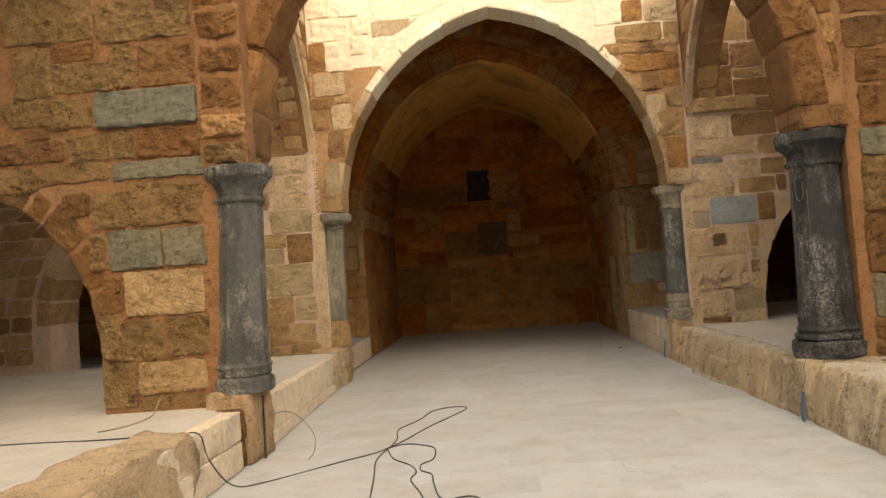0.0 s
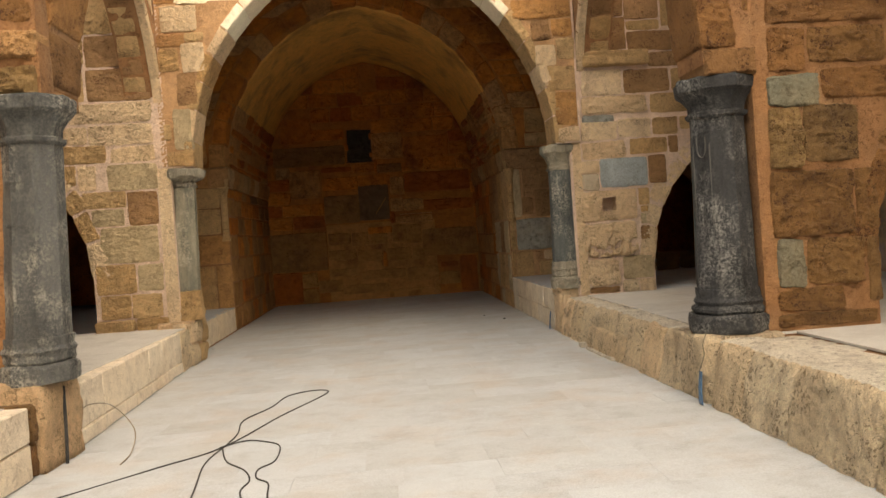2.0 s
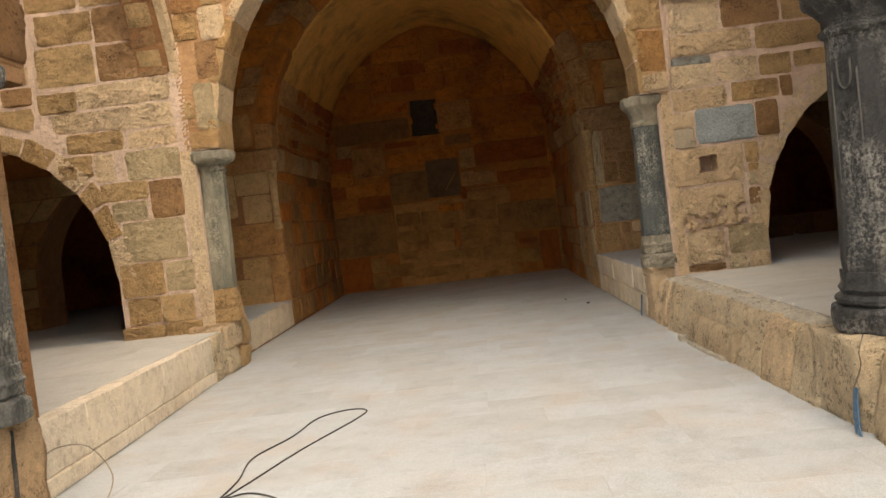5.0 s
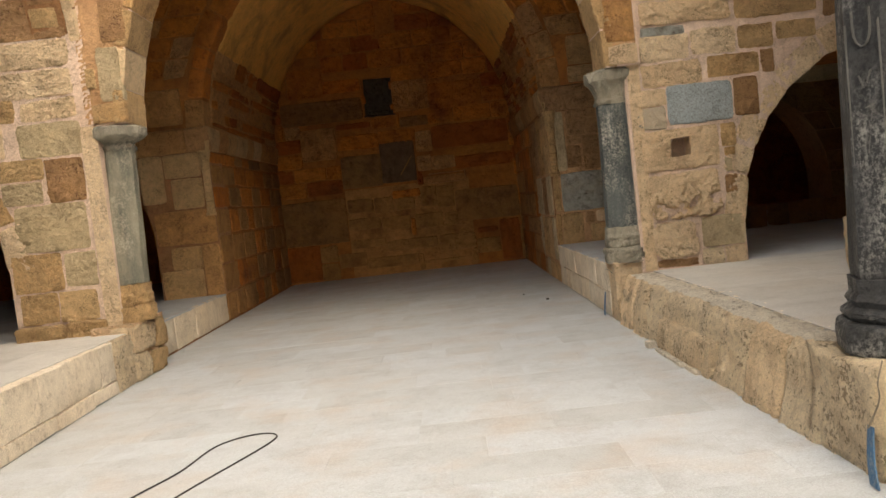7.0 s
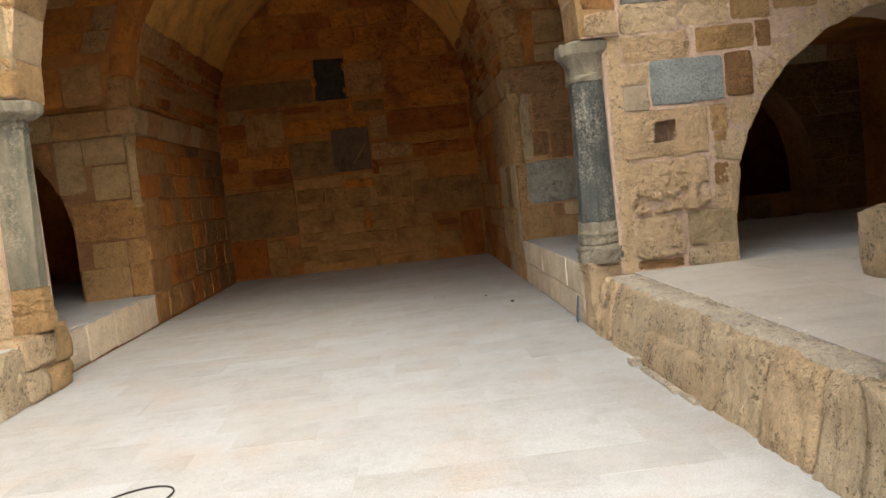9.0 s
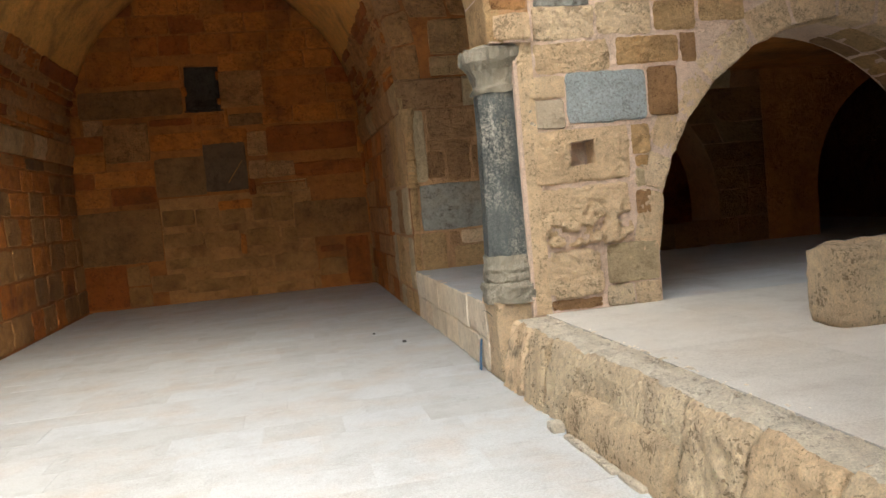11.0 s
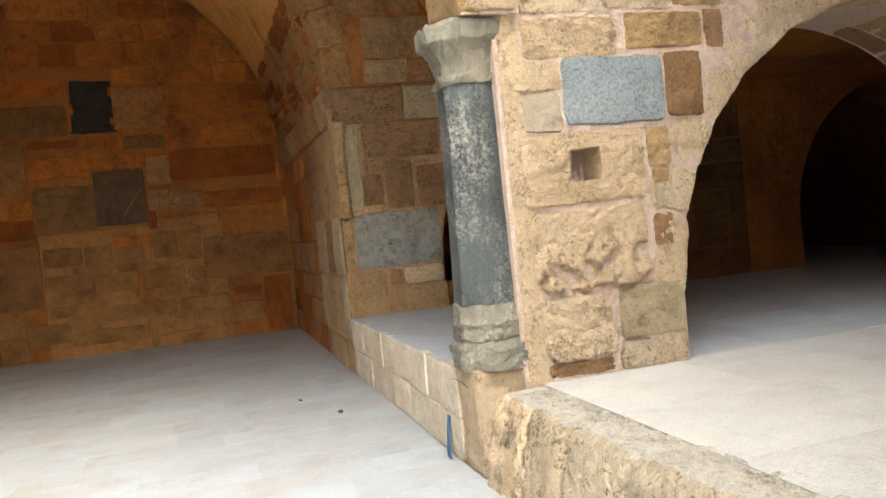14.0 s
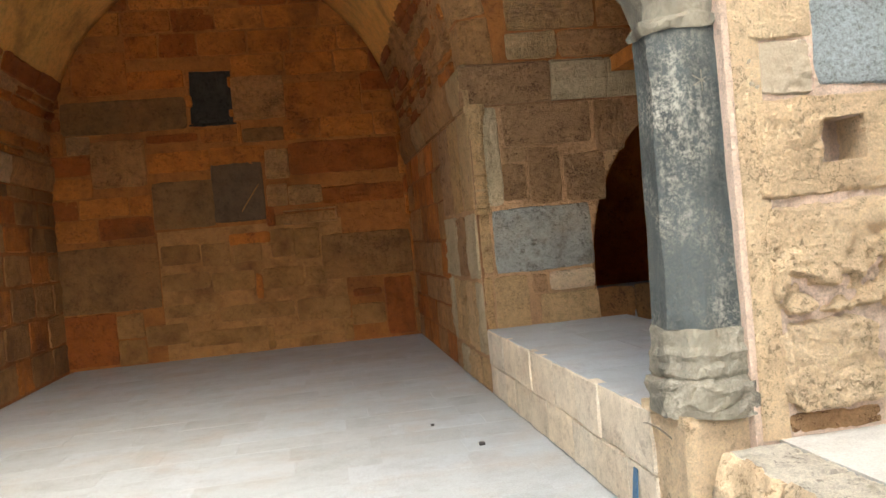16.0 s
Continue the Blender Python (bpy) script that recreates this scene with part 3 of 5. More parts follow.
block("wall_stone", facing_court(YF), ((3.55, 1.09), (4.37, 1.09), (4.37, 1.59), (3.55, 1.59)), 0.05, ROUGH, w, RNG, wobble=0.016, jut=0.024, fine=14, depth=0.16, eroded=0.085, round_off=0.06)
block("wall_stone", facing_court(YF), ((3.55, 1.61), (4.41, 1.61), (4.41, 2.07), (3.55, 2.07)), 0.035, ROUGH, w, RNG, wobble=0.018, jut=0.012, fine=8, broken=0.006, depth=0.1, hole=(0.38, 0.62, 0.33, 0.76))
set_stones(w, facing_court(YF), SET, RNG, fine=4)
FR_ROWS = [
    (3.64, 4.15, 2.81, 3.07, PALE), (4.19, 4.67, 2.84, 3.11, ROUGH), (4.72, 5.08, 2.85, 3.09, TAN), (5.13, 5.55, 2.91, 3.09, TAN),
    (3.63, 4.28, 2.55, 2.78, ROUGH), (4.35, 4.90, 2.58, 2.79, TAN), (4.94, 5.07, 2.57, 2.81, RUDDY), (3.66, 4.12, 3.09, 3.17, BASALT),
    (3.66, 4.62, 3.20, 3.44, ROUGH, 0.04), (4.70, 5.58, 3.18, 3.44, TAN), (3.69, 4.27, 3.47, 3.84, PALE), (4.32, 5.00, 3.48, 3.81, RUDDY), (5.05, 5.6, 3.48, 3.8, TAN),
]
FR_TOP = [
    (3.72, 4.69, 3.90, 4.11, TAN, 0.1), (4.72, 5.5, 3.86, 4.06, RUDDY), (3.72, 4.38, 4.14, 4.60, RUDDY), (4.41, 5.09, 4.10, 4.38, RUDDY), (5.12, 5.6, 4.1, 4.4, TAN), (4.41, 4.9, 4.41, 4.53, TAN),
    (3.72, 3.95, 4.64, 4.99, TAN), (3.98, 4.37, 4.63, 4.97, RUDDY), (4.40, 4.90, 4.57, 4.95, RUDDY), (4.95, 5.6, 4.45, 4.95, TAN), (3.74, 4.65, 5.02, 5.55, TAN), (4.69, 5.2, 5.0, 5.5, RUDDY),
]
pointing(w, facing_court(YF), 3.46, 5.6, P, 5.5, POINTING, door_fr, skip=(3.82, 4.14, 1.70, 2.02))
set_stones(w, facing_court(YF), FR_ROWS, RNG, fine=5, wobble=0.028)
set_stones(w, facing_court(YF), FR_TOP, RNG, fine=3, wobble=0.03)
lay(w, facing_court(YF), 5.62, 9.9, 2.53, 5.5, RNG, [(TAN, 3), (RUDDY, 3), (PALE, 1)], door_fr, 0.32, heights=(0.24, 0.36), widths=(0.4, 0.8), name="wall_stone", wobble=0.02, gap=0.03)
voussoirs(w, facing_court(YF), door_fr, 0.3, 7, RNG, [(PALE, 1)], 0.24, uneven=0.3, gap=0.013, proud=0.012, wobble=0.024, fine_faces=4)
for sgn in (1, -1):
    bow = (lambda u, n, z, k=sgn: (door_fr.mid + k * (door_fr.width(z) - n), u, z)), sgn > 0
    lay(w, bow, YF + 0.26, YF + 0.88, 1.0, 2.84, RNG, [(RUDDY, 4), (TAN, 2)], heights=(0.16, 0.24), widths=(0.25, 0.4), name="soffit_stone", fine=1, proud=0.014, gap=0.006, jut=0.005)

# the great arch
great = Arch(0.62, 2.62, 2.8, 3.12)
GA = YF - 0.06
w = wall_body("wall_front_arch", facing_court(GA), -2.5, 3.61, 2.8, TOP, 0.62, great, mat=POINTING, label="limestone wall over the great pointed arch")
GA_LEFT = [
    (-2.27, -1.70, 5.61, 5.95, WHITE), (-2.05, -1.63, 5.10, 5.57, WHITE), (-2.29, -1.80, 4.71, 5.07, PALE), (-2.36, -2.09, 5.12, 5.58, HONEY_BRIGHT), (-2.36, -2.0, 4.51, 4.67, HONEY_BRIGHT), (-1.97, -1.72, 4.58, 4.68, TAN),
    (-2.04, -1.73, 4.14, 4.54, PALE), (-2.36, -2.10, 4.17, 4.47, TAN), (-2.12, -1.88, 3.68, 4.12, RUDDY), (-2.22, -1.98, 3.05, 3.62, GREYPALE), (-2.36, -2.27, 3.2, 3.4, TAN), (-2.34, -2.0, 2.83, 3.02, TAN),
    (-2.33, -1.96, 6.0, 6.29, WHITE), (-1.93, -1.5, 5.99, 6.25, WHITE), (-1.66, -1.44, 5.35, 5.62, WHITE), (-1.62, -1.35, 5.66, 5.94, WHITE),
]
GA_RIGHT = [
    (3.10, 3.58, 5.44, 5.75, PALE), (2.75, 3.06, 5.46, 5.79, HONEY_BRIGHT), (2.33, 2.71, 5.43, 5.78, WHITE), (2.61, 3.34, 5.12, 5.40, TAN), (3.38, 3.60, 5.02, 5.38, TAN), (2.72, 3.56, 4.64, 4.90, HONEY_BRIGHT), (2.5, 2.9, 4.95, 5.08, TAN), (2.95, 3.35, 4.94, 5.08, RUDDY),
    (3.28, 3.57, 4.37, 4.61, HONEY_BRIGHT), (2.98, 3.24, 4.32, 4.6, RUDDY), (3.02, 3.30, 3.95, 4.24, PALE), (3.34, 3.58, 4.03, 4.33, TAN), (3.18, 3.56, 3.58, 3.91, TAN), (3.27, 3.57, 3.06, 3.53, HONEY_BRIGHT), (3.28, 3.58, 2.83, 3.02, PALE),
]
pointing(w, facing_court(GA), -2.42, 3.58, 2.82, 5.12, WARMPOINT, great)
# From 5.12 m up the pointing turns near-white, sunlight put into its colour.
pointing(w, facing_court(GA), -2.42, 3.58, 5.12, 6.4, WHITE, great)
set_stones(w, facing_court(GA), GA_LEFT, RNG, fine=3, wobble=0.024, jut=0.018)
set_stones(w, facing_court(GA), GA_RIGHT, RNG, fine=3, wobble=0.028, jut=0.018)
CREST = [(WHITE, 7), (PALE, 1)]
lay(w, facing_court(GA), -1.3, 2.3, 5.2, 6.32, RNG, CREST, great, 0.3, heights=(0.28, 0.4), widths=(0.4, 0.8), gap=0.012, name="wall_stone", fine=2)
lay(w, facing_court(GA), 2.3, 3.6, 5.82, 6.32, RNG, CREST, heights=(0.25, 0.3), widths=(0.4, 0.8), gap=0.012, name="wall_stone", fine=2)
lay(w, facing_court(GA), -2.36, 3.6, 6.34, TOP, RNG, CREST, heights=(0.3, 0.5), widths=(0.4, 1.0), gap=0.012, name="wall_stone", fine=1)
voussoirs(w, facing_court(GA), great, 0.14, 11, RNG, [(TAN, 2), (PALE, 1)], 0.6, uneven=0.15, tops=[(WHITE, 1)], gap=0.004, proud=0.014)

wall_body("wall_front_pier", facing_court(GA + 0.045), 3.47, 3.6, P, 2.81, 0.05, mat=PALE, label="plastered pier edge beside a marble column")

wall_body("wall_front_pier_left", facing_court(GA - 0.014), -2.5, -2.325, P, 2.8, 0.04, mat=PALE, label="plastered pier edge beside a marble column")

# front wall, left
door_fl = Arch(-5.25, 1.77, 1.3, 1.9)
w = wall_body("wall_front_left", facing_court(YF - 0.06), -12, -2.32, P - 0.05, TOP, 0.9, door_fl, mat=POINTING, label="rubble and ashlar wall with a pointed passage arch")
FL_LOW = [
    (-3.55, -2.96, 2.30, 2.52, TAN), (-2.93, -2.53, 2.03, 2.49, RUDDY), (-3.43, -3.0, 2.04, 2.26, GREYPALE), (-3.34, -2.55, 1.51, 2.0, GREYPALE, 0.03), (-3.44, -2.90, 1.07, 1.48, TAN), (-2.86, -2.53, 1.10, 1.46, GREYPALE), (-3.40, -3.0, 0.72, 1.04, TAN, 0.02), (-2.97, -2.57, 0.72, 1.04, TAN, 0.025), (-3.5, -2.96, 0.54, 0.69, TAN, 0.07), (-2.92, -2.5, 0.54, 0.69, TAN, 0.09),
    (-4.05, -3.62, 2.63, 2.90, TAN), (-3.58, -3.35, 2.57, 2.89, PALE), (-3.18, -2.50, 2.53, 2.89, GREYPALE), (-3.90, -3.19, 2.94, 3.17, TAN), (-3.11, -2.52, 2.92, 3.13, ROUGH),
]
FL_HIGH = [
    (-4.15, -3.43, 3.81, 4.28, TAN), (-3.38, -2.52, 3.80, 4.24, RUDDY), (-3.67, -2.52, 3.50, 3.76, ROUGH), (-4.19, -3.71, 3.48, 3.72, TAN), (-3.40, -2.52, 3.17, 3.45, ROUGH), (-4.03, -3.44, 3.22, 3.44, ROUGH),
    (-4.1, -3.40, 4.32, 4.68, TAN), (-3.36, -2.52, 4.28, 4.70, RUDDY), (-3.5, -2.95, 4.74, 5.24, TAN), (-2.92, -2.5, 4.74, 5.26, TAN), (-3.3, -2.5, 5.3, 5.6, RUDDY), (-4.2, -3.55, 4.74, 5.2, TAN),
]
pointing(w, facing_court(YF - 0.06), -4.2, -2.34, P, 5.5, POINTING, door_fl)
set_stones(w, facing_court(YF - 0.06), FL_LOW, RNG, fine=5, wobble=0.03)
set_stones(w, facing_court(YF - 0.06), FL_HIGH, RNG, fine=5, wobble=0.04)
lay(w, facing_court(YF - 0.06), -9.4, -4.25, P + 0.15, 5.5, RNG, [(TAN, 5), (RUDDY, 3), (ROUGH, 2)], door_fl, 0.3, heights=(0.2, 0.36), widths=(0.3, 0.7), wobble=0.02, gap=0.03, name="wall_stone")
voussoirs(w, facing_court(YF - 0.06), door_fl, 0.3, 7, RNG, [(PALE, 2), (TAN, 4)], 0.9, uneven=0.3, gap=0.012, proud=0.012, wobble=0.026, fine_faces=4)

# transverse walls across the side bays
door_l1 = Arch(-5.1, 1.6, 1.2, 1.74)
w = wall_body("wall_bay_left", facing_court(YL1), -12, -2.2, P - 0.05, ROOF_L, 0.85, door_l1, label="ochre block wall with a pointed passage arch")
BL_LOW = [
    (-3.50, -3.15, 2.36, 2.69, BUFF), (-3.12, -2.40, 2.35, 2.77, BUFF), (-3.36, -2.83, 1.94, 2.32, OLIVE), (-2.80, -2.41, 1.94, 2.31, OLIVE), (-3.22, -2.43, 1.48, 1.90, TAN), (-3.27, -2.88, 1.05, 1.44, BUFF), (-2.84, -2.42, 1.06, 1.44, BUFF), (-3.13, -2.46, 0.72, 1.02, TAN),
    (-3.49, -3.32, 1.08, 1.5, BUFF), (-3.49, -3.17, 0.6, 1.03, BUFF), (-3.42, -3.26, 1.53, 1.88, HONEY), (-3.13, -2.44, 0.56, 0.69, BUFF, 0.01), (-3.55, -3.4, 1.95, 2.3, BUFF), (-3.8, -3.53, 2.5, 2.72, HONEY),
]
BL_HIGH = [
    (-4.29, -3.40, 4.24, 4.69, BUFF), (-3.34, -2.40, 4.20, 4.60, BUFF), (-4.22, -3.85, 3.72, 4.20, BUFF), (-3.80, -3.38, 4.04, 4.20, HONEY), (-3.80, -3.22, 3.73, 4.01, BUFF), (-3.18, -3.0, 3.74, 4.16, BUFF), (-2.94, -2.36, 3.72, 4.16, HONEY),
    (-4.33, -3.92, 3.43, 3.67, BUFF), (-3.90, -3.45, 3.38, 3.68, BUFF), (-3.41, -2.38, 3.34, 3.69, OLIVE, 0.07), (-4.17, -3.89, 3.31, 3.40, HONEY), (-4.41, -3.75, 3.06, 3.28, HONEY), (-3.71, -3.04, 3.04, 3.30, BUFF), (-3.0, -2.37, 3.02, 3.29, HONEY),
    (-4.01, -3.33, 2.84, 3.01, BUFF), (-3.26, -2.34, 2.82, 2.98, OLIVE), (-4.43, -4.04, 2.78, 3.02, BUFF),
]
pointing(w, facing_court(YL1), -4.6, -2.22, P, 4.8, MORTAR, door_l1)
set_stones(w, facing_court(YL1), BL_LOW, RNG, fine=7, wobble=0.04, jut=0.024, proud=0.034)
set_stones(w, facing_court(YL1), BL_HIGH, RNG, fine=7, wobble=0.04, jut=0.026, proud=0.034)
lay(w, facing_court(YL1), -9.4, -4.46, 0.68, 4.7, RNG, MIXED, door_l1, 0.3, heights=(0.28, 0.4), widths=(0.4, 0.7), name="wall_stone", wobble=0.02, proud=0.02)
lay(w, facing_court(YL1), -2.36, -2.22, 2.9, 4.7, RNG, MIXED, heights=(0.2, 0.3), widths=(0.3, 0.4), name="wall_stone", wobble=0.02, proud=0.015)
lay(w, facing_court(YL1), -9.4, -2.22, 4.73, ROOF_L - 0.02, RNG, MIXED, heights=(0.3, 0.5), widths=(0.5, 1.0), name="wall_stone", wobble=0.03)
voussoirs(w, facing_court(YL1), door_l1, 0.3, 6, RNG, [(HONEY, 3), (OCHRE, 3)], 0.85, uneven=0.4, gap=0.014, wobble=0.034, fine_faces=5)

door_r1 = Arch(6.64, 1.76, 1.1, 1.9)
w = wall_body("wall_bay_right", facing_court(YR1), 3.86, 12, P - 0.05, ROOF_R, 0.85, door_r1, label="ochre block wall with a pointed passage arch")
BR_STONES = [
    (3.99, 4.44, 2.48, 2.73, OLIVE), (4.48, 5.25, 2.52, 2.77, HONEY), (3.98, 4.26, 1.96, 2.45, BUFF, 0.075), (4.31, 4.76, 1.98, 2.46, OCHRE), (3.98, 4.68, 1.36, 1.91, OCHRE, 0.045), (4.0, 4.22, 0.92, 1.32, OLIVE), (4.26, 4.76, 0.93, 1.31, OCHRE), (3.98, 4.55, 0.70, 0.89, OCHRE), (3.98, 4.84, 0.57, 0.67, OCHRE),
    (4.02, 5.09, 3.19, 3.48, HONEY), (4.37, 5.06, 2.83, 3.13, OCHRE), (4.02, 4.34, 2.78, 3.14, HONEY), (5.1, 5.9, 2.82, 3.13, OCHRE), (5.13, 5.9, 3.17, 3.48, OCHRE), (4.72, 4.9, 1.4, 1.9, OCHRE), (4.8, 4.9, 0.75, 1.3, OCHRE),
]
pointing(w, facing_court(YR1), 3.88, 6.0, P, 3.6, MORTAR, door_r1)
set_stones(w, facing_court(YR1), BR_STONES, RNG, fine=7, wobble=0.04, jut=0.024, proud=0.034)
lay(w, facing_court(YR1), 8.1, 10, 0.6, 2.84, RNG, MIXED, door_r1, 0.28, heights=(0.28, 0.46), widths=(0.4, 0.8), name="wall_stone", wobble=0.02)
lay(w, facing_court(YR1), 5.93, 10, 2.86, 3.5, RNG, MIXED, door_r1, 0.28, heights=(0.24, 0.38), widths=(0.4, 0.9), name="wall_stone", wobble=0.03, fine=2)
lay(w, facing_court(YR1), 3.9, 10, 3.51, ROOF_R - 0.02, RNG, MIXED, heights=(0.24, 0.42), widths=(0.4, 0.9), name="wall_stone", wobble=0.034, fine=4, jut=0.018)
voussoirs(w, facing_court(YR1), door_r1, 0.28, 6, RNG, [(HONEY, 3), (OCHRE, 3)], 0.85, uneven=0.4, gap=0.014, wobble=0.034, fine_faces=5)


w = wall_body("wall_bay_left_return", facing_court(YL1 - 0.03), -2.37, -1.90, 2.865, 5.6, 0.245, label="ochre masonry that carries the bay wall over the column")
pointing(w, facing_court(YL1 - 0.03), -2.36, -1.91, 2.88, 5.58, MORTAR)
lay(w, facing_court(YL1 - 0.03), -2.35, -1.9, 2.88, 5.58, RNG, [(HONEY, 3), (HONEY_BRIGHT, 2), (BUFF, 3)], heights=(0.22, 0.36), widths=(0.3, 0.45), name="wall_stone", wobble=0.045, proud=0.035, fine=5, jut=0.026, gap=0.04, depth=0.2)

# the arch that crosses the court on the two nearer columns
court = Arch(0.745, 2.675, 2.98, 3.08)
CA = 7.84
w = wall_body("wall_court_arch", facing_court(CA), -2.2, 3.86, 2.86, 6.45, 0.58, court, label="ochre masonry arch that crosses the court on two columns")
voussoirs(w, facing_court(CA), court, 0.34, 8, RNG, [(HONEY_BRIGHT, 2), (HONEY, 5)], 0.58, uneven=0.35, gap=0.012, proud=0.03, inset=0.02, wobble=0.034, fine_faces=5)
lay(w, facing_court(CA), -2.18, 3.84, 2.9, 6.43, RNG, [(HONEY, 4), (HONEY_BRIGHT, 2), (OCHRE, 2)], court, 0.36, heights=(0.25, 0.4), widths=(0.3, 0.6), name="wall_stone", fine=2, wobble=0.03)
for x0, x1, z0 in ((-2.2, -1.935, 2.85), (3.425, 3.88, 2.765)):
    block("wall_stone", facing_court(CA), ((x0, z0), (x1, z0), (x1, 2.985), (x0, 2.985)), 0.03, HONEY, w, RNG, depth=0.55, jut=0.006, fine=2)

# arches along the court's edges, from the nearer columns to the great arch
side_r = Arch(10.70, 2.265, 3.2, 2.39)
w = wall_body("wall_side_arch_right", facing_left(3.63), 8.42, 12.93, 3.2, ROOF_R + 0.3, 0.5, side_r, mat=MORTAR, label="pointed arch between the bay and the court")
lay(w, facing_left(3.63), 8.5, 12.7, 3.0, ROOF_R + 0.2, RNG, [(TAN, 3), (HONEY, 3), (PALE, 2)], side_r, 0.25, heights=(0.22, 0.4), widths=(0.3, 0.6), name="wall_stone", wobble=0.02, gap=0.03)
voussoirs(w, facing_left(3.63), side_r, 0.12, 9, RNG, [(PALE, 1)], 0.1, uneven=0.03, gap=0.001, proud=0.008)
side_l = Arch(10.655, 2.205, 3.2, 2.88)
w = wall_body("wall_side_arch_left", facing_right(-2.37), 8.44, 12.85, 3.2, ROOF_L + 0.3, 0.5, side_l, mat=MORTAR, label="pointed arch between the bay and the court")
lay(w, facing_right(-2.37), 8.5, 12.7, 3.0, ROOF_L + 0.2, RNG, [(TAN, 3), (HONEY, 2), (PALE, 3)], side_l, 0.25, heights=(0.22, 0.4), widths=(0.3, 0.6), name="wall_stone", wobble=0.02, gap=0.03)
voussoirs(w, facing_right(-2.37), side_l, 0.12, 9, RNG, [(PALE, 1)], 0.1, uneven=0.03, gap=0.001, proud=0.008)

for w, arch, x0, x1 in ((bpy.data.objects["wall_side_arch_right"], side_r, 3.8, 4.12), (bpy.data.objects["wall_side_arch_left"], side_l, -2.86, -2.54)):
    bow = (lambda u, n, z, k=arch: (u, k.mid + k.width(z) - n, z)), False
    lay(w, bow, x0, x1, 3.22, arch.top() - 0.25, RNG, [(RUDDY, 3), (TAN, 3)], heights=(0.2, 0.34), widths=(0.3, 0.4), name="soffit_stone", gap=0.02, wobble=0.008, proud=0.006)

# hall behind the great arch
vault = Arch((XHR + XHL) / 2, (XHR - XHL) / 2, 3.2, 3.15)
door_ir = Arch(6.0, 1.7, 1.2, 1.8)
w = wall_body("wall_inner_right", facing_court(YI), XHR, 8.5, P - 0.05, 3.2, 0.8, door_ir, label="limestone wall with a pointed opening over a low sill", mat=MORTAR)
lay(w, facing_court(YI), 4.3, 8.5, P, 0.92, RNG, [(OCHRE, 3), (HONEY, 3)], heights=(0.5, 0.6), widths=(0.3, 0.6), name="wall_stone")
pointing(w, facing_court(YI), XHR + 0.02, 4.7, PH, 2.8, WARMPOINT, door_ir)
set_stones(w, facing_court(YI), [
    (3.49, 4.37, 2.40, 2.80, RUDDY), (4.43, 4.72, 2.3, 2.79, RUDDY), (3.44, 3.66, 1.88, 2.22, RUDDY), (3.47, 3.68, 2.26, 2.38, RUDDY), (3.71, 4.02, 1.82, 2.36, RUDDY), (4.08, 4.48, 1.82, 2.28, RUDDY),
    (3.30, 4.29, 1.17, 1.78, BASALT), (3.26, 3.58, 0.62, 1.12, TAN, 0.035), (3.72, 4.30, 0.62, 0.91, TAN, 0.03), (3.66, 3.79, 0.95, 1.12, RUDDY), (3.83, 4.28, 0.95, 1.13, PALE, 0.03),
    (3.17, 3.42, 1.83, 2.79, GREYPALE), (3.17, 3.26, 1.2, 1.75, TAN), (3.16, 3.23, 0.64, 1.12, TAN)], RNG, fine=4, wobble=0.026)
lay(w, facing_court(YI), 6.05, 8.5, 0.93, 2.82, RNG, [(OCHRE, 5), (HONEY, 1)], door_ir, 0.02, heights=(0.3, 0.42), widths=(0.35, 0.7), gap=0.006, jut=0.005, name="wall_stone")
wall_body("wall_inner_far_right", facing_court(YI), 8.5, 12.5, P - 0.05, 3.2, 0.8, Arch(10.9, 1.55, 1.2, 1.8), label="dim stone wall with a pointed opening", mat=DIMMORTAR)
door_il = Arch(-5.2, 1.77, 1.35, 1.8)
w = wall_body("wall_inner_left", facing_court(YI), -12, XHL, PHL - 0.05, 3.2, 0.8, door_il, label="limestone wall with a pointed opening")
set_stones(w, facing_court(YI), [
    (-3.55, -3.18, 2.05, 2.80, TAN), (-3.14, -2.55, 2.44, 2.80, TAN), (-3.05, -2.56, 1.93, 2.39, TAN), (-3.40, -2.42, 1.34, 1.87, HONEY_BRIGHT), (-3.20, -2.71, 0.93, 1.28, TAN, 0.04), (-3.40, -2.73, PHL, 0.90, TAN), (-2.68, -2.42, PHL, 1.28, HONEY_BRIGHT), (-2.52, -2.42, 1.92, 2.8, PALE)], RNG, fine=3, wobble=0.028)
lay(w, facing_court(YI), -9, -3.6, PHL, 2.82, RNG, [(TAN, 3), (HONEY_BRIGHT, 4)], door_il, 0.05, heights=(0.36, 0.45), widths=(0.35, 0.7), name="wall_stone")
w = wall_body("wall_inner_arch", facing_court(YI), -12, 12, 3.2, TOP, 0.4, vault, mat=DIMMORTAR, label="sooty wall over the inner vault")
set_stones(w, facing_court(YI), [(3.62, 4.51, 3.54, 3.99, TAN), (3.60, 4.09, 3.26, 3.50, TAN), (4.13, 4.9, 3.25, 3.5, HONEY_BRIGHT), (4.55, 5.2, 3.54, 3.99, HONEY_BRIGHT), (-3.3, -2.75, 3.3, 3.85, HONEY_BRIGHT), (-4.2, -3.35, 3.3, 3.85, SOOT)], RNG, fine=2)
lay(w, facing_court(YI), -4.5, 6.5, 4.03, TOP - 0.4, RNG, [(SOOT, 3), (HONEY_BRIGHT, 2)], vault, 0.3, heights=(0.3, 0.42), widths=(0.35, 0.75), name="wall_stone")

